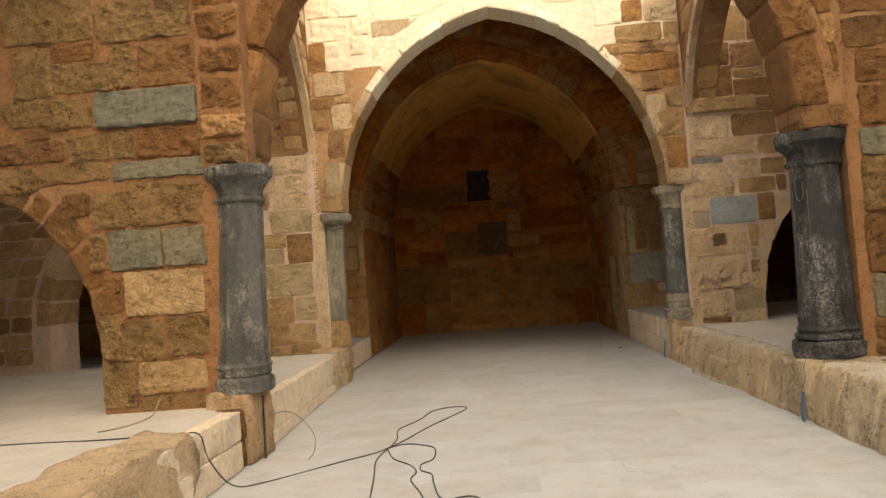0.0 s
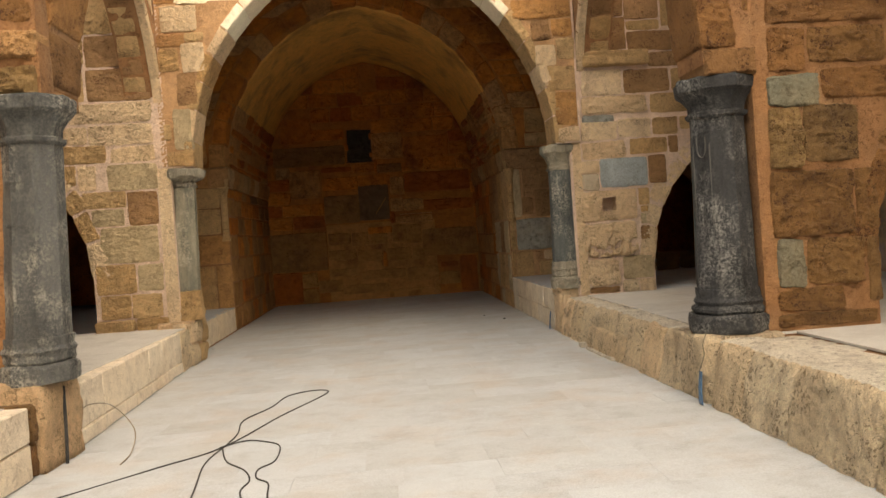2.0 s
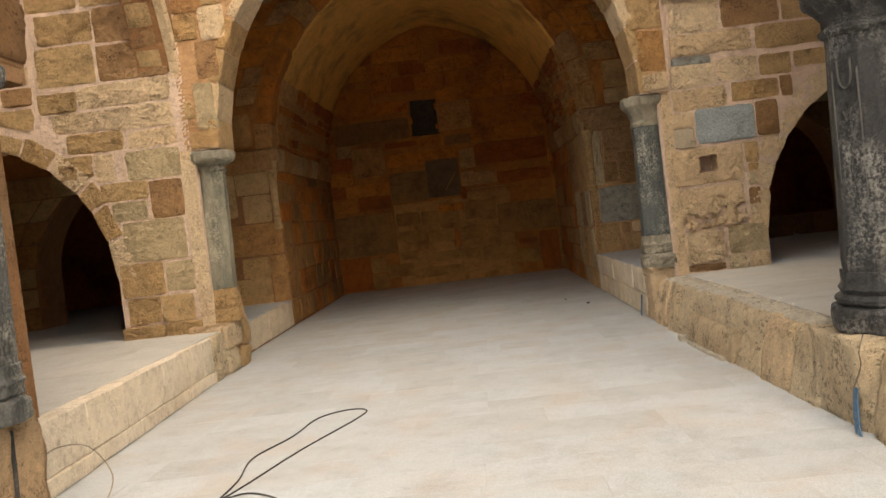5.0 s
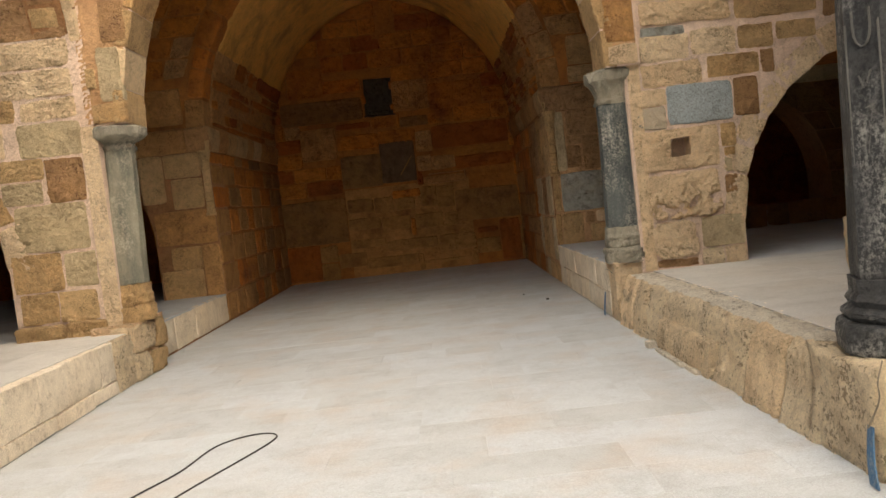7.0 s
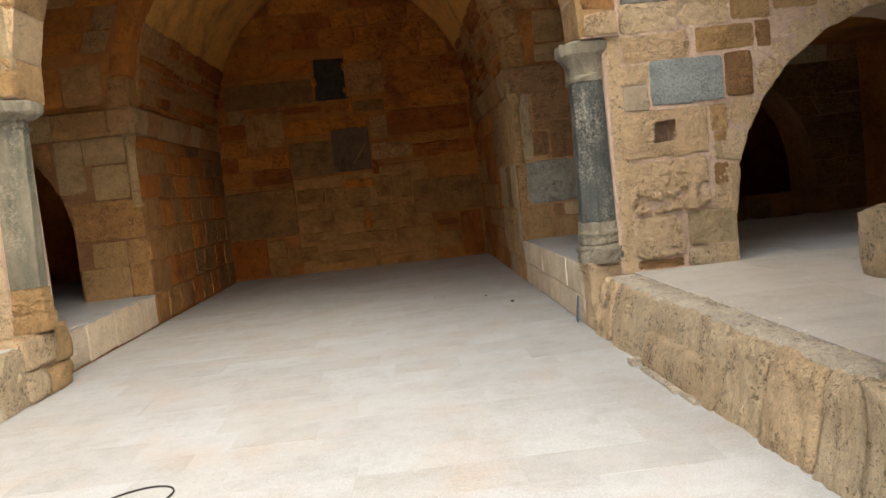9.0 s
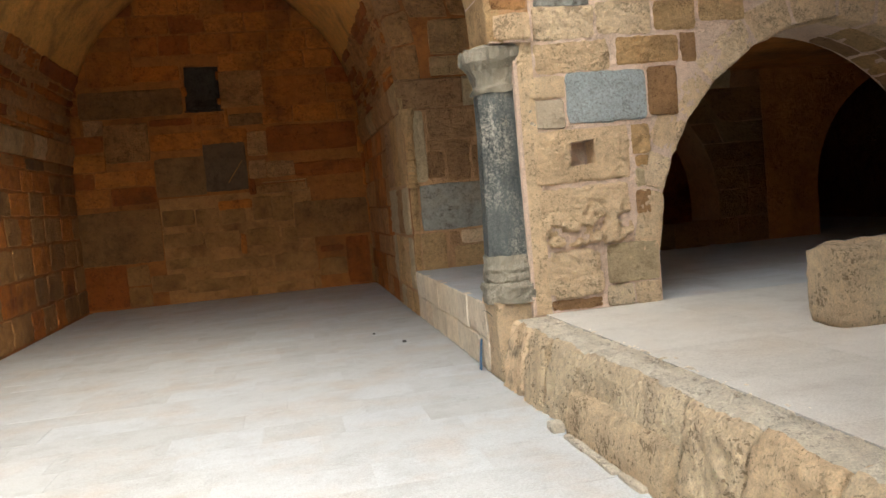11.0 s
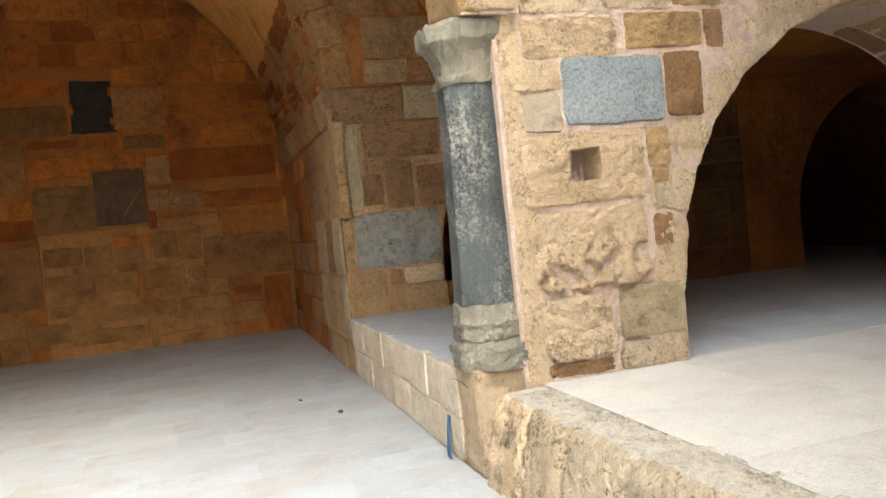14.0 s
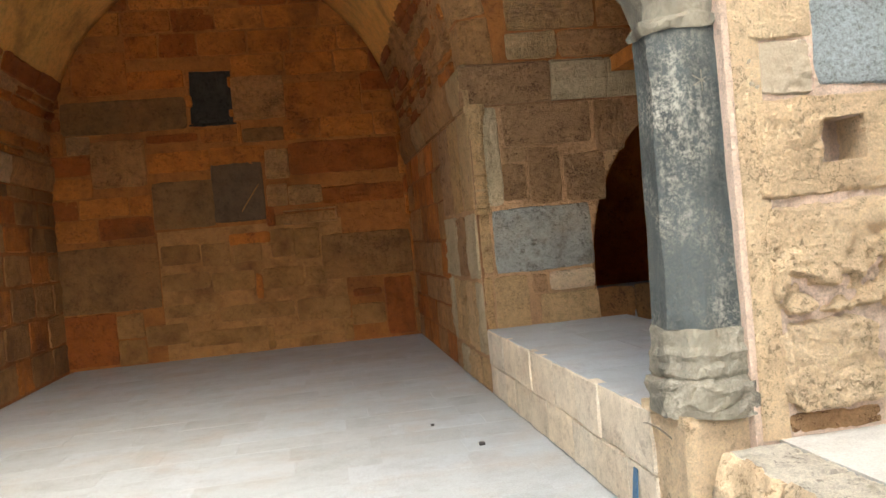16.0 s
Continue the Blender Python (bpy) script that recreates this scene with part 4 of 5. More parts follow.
voussoirs(w, facing_court(YI), vault, 0.32, 10, RNG, [(HONEY_BRIGHT, 3), (SOOT, 3)], 0.38)
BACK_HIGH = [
    (-1.94, -1.13, 4.26, 4.92, SOOT), (-1.12, -0.28, 4.32, 4.59, SOOT), (0.46, 1.26, 3.74, 4.42, HONEY_BRIGHT), (1.28, 2.50, 3.70, 4.27, SOOT),
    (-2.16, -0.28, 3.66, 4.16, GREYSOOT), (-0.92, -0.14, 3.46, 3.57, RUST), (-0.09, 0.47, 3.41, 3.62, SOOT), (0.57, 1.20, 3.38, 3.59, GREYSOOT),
    (-2.11, -1.78, 3.36, 3.63, HONEY_BRIGHT), (-1.77, -0.98, 2.81, 3.53, HONEY_BRIGHT), (-0.94, 0.01, 2.98, 3.29, SOOT), (0.02, 0.81, 2.12, 3.04, SLATE),
    (-0.91, 0.02, 2.09, 2.82, GREYSOOT), (0.88, 1.23, 2.76, 3.22, HONEY_BRIGHT), (0.86, 1.17, 2.32, 2.66, HONEY_BRIGHT), (1.20, 1.73, 2.32, 2.61, HONEY_BRIGHT),
    (1.25, 3.01, 2.79, 3.30, RUST), (1.74, 3.06, 2.27, 2.55, RUST), (0.96, 1.93, 2.02, 2.16, HONEY_BRIGHT), 
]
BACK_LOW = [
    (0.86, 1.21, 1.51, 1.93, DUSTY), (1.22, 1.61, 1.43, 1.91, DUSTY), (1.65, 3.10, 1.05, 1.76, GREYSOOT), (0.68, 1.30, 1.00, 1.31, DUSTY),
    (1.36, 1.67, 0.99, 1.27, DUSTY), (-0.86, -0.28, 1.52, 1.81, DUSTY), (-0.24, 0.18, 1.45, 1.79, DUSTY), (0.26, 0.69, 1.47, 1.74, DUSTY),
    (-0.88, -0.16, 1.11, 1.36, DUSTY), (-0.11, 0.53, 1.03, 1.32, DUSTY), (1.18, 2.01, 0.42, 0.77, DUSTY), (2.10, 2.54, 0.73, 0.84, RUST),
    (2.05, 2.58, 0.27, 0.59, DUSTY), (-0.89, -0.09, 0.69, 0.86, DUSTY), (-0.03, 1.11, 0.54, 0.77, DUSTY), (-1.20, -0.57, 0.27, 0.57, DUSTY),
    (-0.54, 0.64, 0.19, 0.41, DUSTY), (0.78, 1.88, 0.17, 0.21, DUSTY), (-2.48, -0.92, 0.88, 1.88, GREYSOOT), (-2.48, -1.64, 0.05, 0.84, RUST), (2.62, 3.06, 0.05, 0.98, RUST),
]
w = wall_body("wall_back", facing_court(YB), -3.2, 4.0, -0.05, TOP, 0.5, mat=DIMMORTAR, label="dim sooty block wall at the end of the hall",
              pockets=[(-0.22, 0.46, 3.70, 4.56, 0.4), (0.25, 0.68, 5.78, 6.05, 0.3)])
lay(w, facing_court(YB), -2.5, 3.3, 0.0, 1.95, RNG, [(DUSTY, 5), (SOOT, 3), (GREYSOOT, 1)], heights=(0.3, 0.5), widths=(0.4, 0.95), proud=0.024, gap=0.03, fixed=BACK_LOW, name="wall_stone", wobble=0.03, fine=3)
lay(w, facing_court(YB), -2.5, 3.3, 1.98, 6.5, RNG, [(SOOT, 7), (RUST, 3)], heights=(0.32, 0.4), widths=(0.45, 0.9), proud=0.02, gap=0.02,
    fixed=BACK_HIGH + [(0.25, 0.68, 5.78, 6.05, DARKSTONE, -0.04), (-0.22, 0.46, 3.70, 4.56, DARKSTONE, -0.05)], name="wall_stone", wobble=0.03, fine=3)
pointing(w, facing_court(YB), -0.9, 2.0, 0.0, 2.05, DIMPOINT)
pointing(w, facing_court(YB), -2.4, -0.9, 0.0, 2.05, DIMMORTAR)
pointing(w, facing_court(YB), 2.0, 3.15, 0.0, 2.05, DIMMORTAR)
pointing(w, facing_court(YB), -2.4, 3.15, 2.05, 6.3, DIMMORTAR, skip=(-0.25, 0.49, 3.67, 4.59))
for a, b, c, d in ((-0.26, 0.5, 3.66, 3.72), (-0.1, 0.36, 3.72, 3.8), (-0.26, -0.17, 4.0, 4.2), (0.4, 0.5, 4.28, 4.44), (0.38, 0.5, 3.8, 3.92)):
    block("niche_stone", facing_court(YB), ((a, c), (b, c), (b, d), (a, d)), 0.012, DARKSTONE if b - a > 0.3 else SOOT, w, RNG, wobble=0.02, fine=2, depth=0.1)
block("scar", facing_court(YB), ((0.42, 2.27), (0.45, 2.25), (0.79, 2.73), (0.77, 2.75)), 0.026, DUSTY, w, RNG, wobble=0.004, jut=0.002)
for a, b, c, d in ((1.08, 1.95, 2.20, 2.235), (1.08, 1.95, 1.99, 2.025), (1.08, 1.12, 2.03, 2.195), (1.91, 1.95, 2.03, 2.195)):
    block("panel_border", facing_court(YB), ((a, c), (b, c), (b, d), (a, d)), 0.04, HONEY_BRIGHT, w, RNG, wobble=0.006, jut=0.004)
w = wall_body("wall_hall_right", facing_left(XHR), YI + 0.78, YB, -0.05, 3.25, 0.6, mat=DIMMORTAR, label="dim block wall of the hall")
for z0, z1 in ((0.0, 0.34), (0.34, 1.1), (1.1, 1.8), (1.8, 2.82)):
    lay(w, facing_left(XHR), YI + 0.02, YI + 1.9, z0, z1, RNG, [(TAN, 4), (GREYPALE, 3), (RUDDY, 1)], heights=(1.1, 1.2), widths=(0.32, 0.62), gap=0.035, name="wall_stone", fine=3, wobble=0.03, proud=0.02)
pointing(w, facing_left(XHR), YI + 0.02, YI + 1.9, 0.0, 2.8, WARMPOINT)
lay(w, facing_left(XHR), YI + 1.9, YB, 0, 2.82, RNG, [(SOOT, 4), (HONEY_BRIGHT, 5)], heights=(0.34, 0.5), widths=(0.5, 1.0), name="wall_stone")
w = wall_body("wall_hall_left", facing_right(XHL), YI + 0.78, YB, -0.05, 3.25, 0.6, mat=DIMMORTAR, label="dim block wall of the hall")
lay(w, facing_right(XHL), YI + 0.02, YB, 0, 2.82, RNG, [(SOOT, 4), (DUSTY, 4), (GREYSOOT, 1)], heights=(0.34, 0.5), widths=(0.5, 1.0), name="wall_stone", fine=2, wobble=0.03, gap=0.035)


# string courses at the springing of the vault
def cornice(name, place, u0, u1, label, kinds):
    at, flip = place
    w = new(name)
    tagged(w, label, "cornice", kind="structure")
    u = u0
    while u < u1 - 0.05:
        v = min(u1, u + RNG.uniform(0.5, 0.95))
        if u1 - v < 0.25:
            v = u1
        prof = [(0.0, 2.82), (0.035, 2.83), (0.045, 2.9), (0.085, 3.0), (0.09, 3.18), (0.02, 3.22)]
        verts, faces = [], []
        for j, uu in enumerate((u + 0.006, u + 0.03, (u + v) / 2, v - 0.03, v - 0.006)):
            for n, z in prof:
                k = RNG.uniform(-0.006, 0.006) - (0.012 if j in (0, 4) else 0)
                verts.append(at(uu, n + k, z + k * 0.5))
        m = len(prof)
        for j in range(4):
            for i in range(m - 1):
                faces.append((j * m + i, (j + 1) * m + i, (j + 1) * m + i + 1, j * m + i + 1))
        faces += [tuple(range(m))[::-1], tuple(range(4 * m, 5 * m))]
        if flip:
            faces = [f[::-1] for f in faces]
        link_mesh("cornice_stone", verts, faces, RNG.choice(kinds), w)
        u = v
    return w


cornice("cornice_hall_right", facing_left(XHR), YI - 0.08, YB, "moulded limestone string course under the vault", [HONEY_BRIGHT, TAN])
cornice("cornice_hall_left", facing_right(XHL), YI - 0.08, YB, "moulded limestone string course under the vault", [HONEY_BRIGHT, TAN])
cornice("cornice_inner_right", facing_court(YI), XHR - 0.08, 8, "moulded limestone string course", [GREYPALE, RUDDY, GREYPALE])
cornice("cornice_inner_left", facing_court(YI), -8, XHL + 0.08, "moulded limestone string course", [TAN, HONEY_BRIGHT])


def barrel(name, arch, y0, y1, mat, label, n=14, rows=24, haunch=None):
    line = arch.line(n)
    verts, faces = [], []
    for j in range(rows + 1):
        y = y0 + (y1 - y0) * j / rows
        for x, z in line:
            k = noise.noise((x * 1.3, y * 1.3, z * 1.3)) * 0.03
            verts.append((x + k, y, z + k))
    m = len(line)
    for j in range(rows):
        for i in range(m - 1):
            faces.append((j * m + i, j * m + i + 1, (j + 1) * m + i + 1, (j + 1) * m + i))
    ob = link_mesh(name, verts, faces, mat, smooth=True)
    if haunch:
        ob.data.materials.append(haunch)
        for p in ob.data.polygons:
            i = p.index % (m - 1)
            if min(i, m - 2 - i) < 4:
                p.material_index = 1
    sol = ob.modifiers.new("thick", 'SOLIDIFY')
    sol.thickness = 0.25
    sol.offset = 1
    return tagged(ob, label, "vault", kind="structure")


barrel("ceiling_vault", Arch((XHR + XHL) / 2, (XHR - XHL) / 2 - 0.02, 3.2, 3.13), YI + 0.34, YB, PLASTER, "smoke-stained plastered pointed barrel vault", haunch=HONEY_BRIGHT)


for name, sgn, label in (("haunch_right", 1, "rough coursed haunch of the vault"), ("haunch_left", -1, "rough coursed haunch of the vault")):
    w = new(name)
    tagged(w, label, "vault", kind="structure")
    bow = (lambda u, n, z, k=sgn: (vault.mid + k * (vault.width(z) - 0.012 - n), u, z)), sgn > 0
    lay(w, bow, YI + 0.4, YB, 3.22, 4.5, RNG, [(SOOT, 4), (RUST, 2), (HONEY_BRIGHT, 4)], heights=(0.1, 0.2), widths=(0.4, 1.3), gap=0.03, proud=0.035, name="haunch_stone", wobble=0.035, fine=2)


# outer walls and ceilings that close the place
def slab(name, x0, x1, y0, y1, z0, z1, mat, label, cat):
    bm = bmesh.new()
    bmesh.ops.create_cube(bm, size=1)
    for v in bm.verts:
        v.co = ((x0 + x1) / 2 + v.co.x * (x1 - x0), (y0 + y1) / 2 + v.co.y * (y1 - y0), (z0 + z1) / 2 + v.co.z * (z1 - z0))
    return tagged(part(name, bm, mat), label, cat, kind="structure")


slab("ceiling_right", XR + 0.55, 12.2, YF + 0.1, YB, TOP, TOP + 0.3, SOOT, "plain stone roof over the side bays", "ceiling")
slab("ceiling_left", -12.2, XL - 0.55, YF, YB, TOP, TOP + 0.3, SOOT, "plain stone roof over the side bays", "ceiling")
slab("ceiling_hall", XL - 0.55, XR + 0.55, YF + 0.1, YB + 0.4, TOP, TOP + 0.3, SOOT, "plain stone roof over the hall", "ceiling")
# Unseen low ceiling, added to keep skylight out of the right passage.
slab("ceiling_passage_right", 4.62, 12.1, YF + 0.92, YI - 0.02, 3.06, 3.2, SOOT, "unseen low ceiling added to keep the passage dark", "ceiling")
slab("ceiling_bay_right", 5.0, 12.1, YR1 + 0.02, YF - 0.02, ROOF_R, ROOF_R + 0.3, OCHRE, "plain stone roof over the side bay", "ceiling")
slab("ceiling_bay_left", -12.1, -4.7, YL1 + 0.02, YF - 0.12, ROOF_L, ROOF_L + 0.3, OCHRE, "plain stone roof over the side bay", "ceiling")
# Two unseen roofs added beside the camera's start to shade bay walls and platforms.
slab("ceiling_near_bay_right", 5.6, 12.1, 1.5, YR1 - 0.02, ROOF_R, ROOF_R + 0.3, OCHRE, "unseen stone roof added to shade the nearer side bay", "ceiling")
slab("ceiling_near_bay_left", -12.1, -3.4, 1.5, YL1 - 0.02, ROOF_L, ROOF_L + 0.3, OCHRE, "unseen stone roof added to shade the nearer side bay", "ceiling")
slab("wall_outer_right", 12.0, 12.4, -10.5, YB, 0, TOP, OCHRE, "plain stone wall closing the court and its bays", "wall")
slab("wall_outer_left", -12.4, -12.0, -10.5, YB, 0, TOP, OCHRE, "plain stone wall closing the court and its bays", "wall")
slab("wall_behind", -12.4, 12.4, -11.0, -10.5, 0, TOP, OCHRE, "plain stone wall closing the court", "wall")
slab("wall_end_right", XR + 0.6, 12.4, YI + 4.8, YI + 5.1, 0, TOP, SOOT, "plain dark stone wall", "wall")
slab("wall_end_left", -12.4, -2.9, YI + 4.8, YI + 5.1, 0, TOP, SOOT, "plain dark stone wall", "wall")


# ---- platform kerbs ----
def kerb_stone(parent, y0, y1, mat, rng, foot=3.22, edge=3.33, deep=0.42, worn=0.02, z1=P):
    """A long kerb block with a battered face, a broken arris and a worn top."""
    z1 += rng.uniform(-0.016, -0.008)
    face = [(foot + (edge - foot) * t, z1 * t) for t in (0.0, 0.07, 0.15, 0.22, 0.3, 0.37, 0.45, 0.52, 0.6, 0.67, 0.75, 0.82, 0.88)]
    prof = [(foot, -0.02)] + face + [(edge + 0.008, z1 - 0.02), (edge + 0.035, z1 - 0.002)] + [(edge + deep * t, z1) for t in (0.25, 0.42, 0.6, 0.8)] + [(edge + deep, z1 - 0.02)]
    steps = max(6, int((y1 - y0) / 0.03))
    secs = [y0 + 0.008, y0 + 0.03] + [y0 + (y1 - y0) * k / steps for k in range(2, steps - 1)] + [y1 - 0.03, y1 - 0.008]
    seed = 7.0
    lean = rng.uniform(-0.003, 0.003)
    verts, faces = [], []
    m = len(prof)
    for j, y in enumerate(secs):
        for i, (x, z) in enumerate(prof):
            n = noise.noise_vector((x * 3.5 + seed, y * 3.5, z * 3.5)) * worn + noise.noise_vector((x * 13, y * 13 + seed, z * 13)) * worn * 0.6 + noise.noise_vector((x * 30, y * 30, z * 30 + seed)) * worn * 0.6
            e = 0.026 if j in (0, len(secs) - 1) else 0.004 if j in (1, len(secs) - 2) else 0
            arris = 0.045 * max(0, noise.noise((seed, y * 3, 2.0)) + 0.3 * noise.noise((seed, y * 13, 2.0))) if i in (13, 14, 15) else 0
            verts.append((x + lean + n.x * (1 if i < 16 else 0.2) + arris + (e if i < 16 else 0), y, z + (max(-0.012, min(0.006, n.z)) - arris - (e if i > 14 else 0) if i > 12 else 0)))
    for j in range(len(secs) - 1):
        for i in range(m - 1):
            faces.append((j * m + i, j * m + i + 1, (j + 1) * m + i + 1, (j + 1) * m + i))
    k = (len(secs) - 1) * m
    faces += [tuple(range(m))[::-1], tuple(range(k, k + m))]
    ob = link_mesh("kerb_stone", verts, faces, mat, parent, smooth=True)
    ob.data.materials.append(LIME)
    for p in ob.data.polygons:
        if p.index < (len(secs) - 1) * (m - 1) and p.index % (m - 1) > 14:
            p.material_index = 1
    return ob


cuts = [-10.4, -9.3, -8.2, -7.2, -6.0, -5.1, -3.9, -2.8, -1.7, -0.6, 0.5, 1.5, 2.6, 3.5, 4.5, 5.5, 6.5, 7.2, 7.75]
for a, b in zip(cuts, cuts[1:]):
    kerb_stone(plat_r, a, b, RNG.choice([KERB, KERB, ROUGH]), RNG, worn=0.026, foot=3.24, edge=3.36, deep=0.78)
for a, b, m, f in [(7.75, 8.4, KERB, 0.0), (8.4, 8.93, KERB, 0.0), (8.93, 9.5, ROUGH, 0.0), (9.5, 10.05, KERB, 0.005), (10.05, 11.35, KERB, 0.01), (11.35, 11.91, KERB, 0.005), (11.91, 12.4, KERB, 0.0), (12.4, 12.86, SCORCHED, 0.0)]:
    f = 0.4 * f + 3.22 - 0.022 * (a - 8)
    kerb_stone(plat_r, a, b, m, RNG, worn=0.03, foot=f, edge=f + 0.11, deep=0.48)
ledge = [(3.10, -0.02), (3.10, 0.1), (3.12, 0.2), (3.135, 0.265), (3.18, 0.285), (3.3, 0.27)]
rows = [10.06 + 1.26 * k / 24 for k in range(25)]
verts = []
for j, y in enumerate(rows):
    for i, (x, z) in enumerate(ledge):
        k = noise.noise((y * 6, x * 9, z * 9)) * 0.02 + noise.noise((y * 17, z * 17, 3)) * 0.012
        verts.append((x + 0.065 - 0.03 * (y - 10) + k, y, z + (k * 0.6 if i > 2 else 0)))
n = len(ledge)
link_mesh("kerb_stone", verts, [(j * n + i, j * n + i + 1, (j + 1) * n + i + 1, (j + 1) * n + i) for j in range(24) for i in range(n - 1)] + [tuple(range(n))[::-1], tuple(range(24 * n, 25 * n))], KERB, plat_r, smooth=True)
lay(plat_r2, facing_left(3.15), 13.3, YI - 0.02, 0.0, 0.3, RNG, [(DRESSED, 1)], heights=(0.3, 0.34), widths=(0.3, 0.6), name="kerb_stone", wobble=0.008, proud=0.012, gap=0.008, jut=0.003, drop=0.001, soft=0.008)
lay(plat_r2, facing_left(3.15), 13.3, YI - 0.02, 0.3, PH, RNG, [(DRESSED, 1)], heights=(0.35, 0.4), widths=(0.35, 0.6), name="kerb_stone", wobble=0.008, proud=0.016, gap=0.008, jut=0.003, drop=0.001, soft=0.008)
lay(plat_l, (left_edge, False), 7.75, 12.1, 0.0, 0.14, RNG, [(DRESSED, 4), (PALE, 1)], heights=(0.2, 0.25), widths=(0.6, 1.2), name="kerb_stone", wobble=0.006, proud=0.025, gap=0.004, jut=0.003, drop=0.001, soft=0.008, depth=0.3)
lay(plat_l, (left_edge, False), 7.75, 12.1, 0.14, P - 0.008, RNG, [(DRESSED, 1)], heights=(0.5, 0.55), widths=(0.5, 1.3), name="kerb_stone", wobble=0.006, gap=0.004, jut=0.003, drop=0.001, soft=0.008, depth=0.3)
set_stones(plat_l, (left_edge, False), [(12.12, 12.62, 0.0, P - 0.02, KERB, 0.03)], RNG, name="kerb_stone", fine=5, wobble=0.03)
lay(plat_l, facing_right(XL - 0.01), -10.4, 7.3, 0.0, P, RNG, [(DRESSED, 4), (PALE, 1)], heights=(0.25, 0.28), widths=(0.4, 0.9), name="kerb_stone", wobble=0.006, gap=0.008, jut=0.003, drop=0.001, soft=0.008, depth=0.22)
lay(plat_l, facing_right(XL - 0.01), 7.3, 7.75, 0.0, P, RNG, [(OCHRE, 3)], heights=(0.2, 0.3), widths=(0.2, 0.3), name="kerb_stone", wobble=0.03, depth=0.22)
lay(plat_l2, facing_right(XHL - 0.01), 13.2, YI, 0.0, PHL, RNG, [(DRESSED, 1)], heights=(0.5, 0.55), widths=(0.5, 1.0), name="kerb_stone", wobble=0.006, gap=0.006, jut=0.003, drop=0.001, soft=0.008)

# ---- columns ----
def rings_for(base, shaft0, shaft1, cap, h, bh, ch, mat=None):
    mat = mat or MARBLE
    ends = PALEM if mat in (GREENM, TANM) else mat
    foot = TAN if mat is TANM else ends
    return [
        ("base", [(base, 0), (base * 1.02, bh * .06), (base * 1.02, bh * .36), (base * .98, bh * .4), (base * .88, bh * .43), (base * .93, bh * .48), (base * .93, bh * .55), (shaft0 * 1.1, bh * .62), (shaft0 * 1.16, bh * .7), (shaft0 * 1.07, bh * .8), (shaft0 * 1.07, bh)], foot),
        ("shaft", [(shaft0, bh), (shaft0, bh + .06), (shaft1, h - ch - .1), (shaft1, h - ch)], mat),
        ("capital", [(shaft1 * 1.05, h - ch), (shaft1 * 1.13, h - ch + .02), (shaft1 * 1.13, h - ch + .045), (shaft1, h - ch + .06), (shaft1 * 1.05, h - .125 - .65 * (ch - .185)), (cap * .79, h - .125 - .3 * (ch - .185)), (cap * .91, h - .128), (cap * .95, h - .12), (cap, h - .1), (cap * 1.01, h - .02), (cap * .97, h)], ends)]


col_r1 = column("marble_column", 3.63, 8.14, 0.56, rings_for(.33, .245, .22, .33, 2.21, .38, .34), (0, 0), "dark weathered octagonal marble column with moulded capital", turn=7)
col_r2 = column("marble_column", 3.36, 13.12, 0.66, rings_for(.26, .212, .192, .29, 2.13, .40, .36, GREENM), (0, 0), "grey-green engaged marble column with moulded capital", worn=0.024)
column("marble_column", -2.30, 13.04, 0.62, rings_for(.235, .19, .165, .29, 2.16, .42, .25, TANM), (0.1, 0), "grey-green engaged marble column with slab capital", worn=0.022)
col_l1 = column("marble_column", -2.13, 7.72, 0.66, rings_for(.26, .22, .203, .305, 2.2, .36, .36, WORNM), (0.09, 0), "dark weathered octagonal marble column with moulded capital")


def carve(parent, strokes, angle, radius, mat):
    """Shallow pale strokes cut on one flat of a shaft: (across, height, length, tilt in degrees)."""
    shaft = next(c for c in parent.children if c.name.startswith("shaft"))
    a = radians(angle)
    out, side = Vector((math.cos(a), math.sin(a), 0)), Vector((-math.sin(a), math.cos(a), 0))
    for u, z, l, tilt in strokes:
        t = radians(tilt)
        along = side * math.cos(t) + Vector((0, 0, 1)) * math.sin(t)
        across = side * -math.sin(t) + Vector((0, 0, 1)) * math.cos(t)
        c = out * radius + side * u + Vector((0, 0, z))
        vs, w = [], 0.004
        for n, k in ((-0.01, 1.0), (0.003, 0.6)):
            for i, j in ((-1, -1), (1, -1), (1, 1), (-1, 1)):
                vs.append(tuple(c + out * n + along * (i * l / 2 * (0.9 + 0.1 * k)) + across * (j * w * k)))
        link_mesh("carving", vs, [(4, 5, 6, 7)] + [(i, (i + 1) % 4, (i + 1) % 4 + 4, i + 4) for i in range(4)], mat, shaft)


STAR = [(0, 1.52, 0.10, 90), (0, 1.52, 0.10, 30), (0, 1.52, 0.10, 150)]
MARKS = [(0.0, 1.38, 0.05, 0), (0.01, 1.33, 0.06, 80), (-0.01, 1.26, 0.05, 20), (0.01, 1.2, 0.04, 100), (0.0, 1.13, 0.05, 10)]
carve(col_r2, STAR + MARKS, -90, 0.193, PALEM)


def loop_marks(u, z, w, h, n=7):
    """A hanging loop of short strokes."""
    pts = [(u + w * math.cos(math.pi * (1 + k / n)), z + h * math.sin(math.pi * (1 + k / n))) for k in range(n + 1)]
    out = [((p[0] + q[0]) / 2, (p[1] + q[1]) / 2, math.dist(p, q) * 1.1, math.degrees(math.atan2(q[1] - p[1], q[0] - p[0]))) for p, q in zip(pts, pts[1:])]
    return out + [(u - w, z + h * 0.5, h, 90), (u + w, z + h * 0.5, h, 90)]


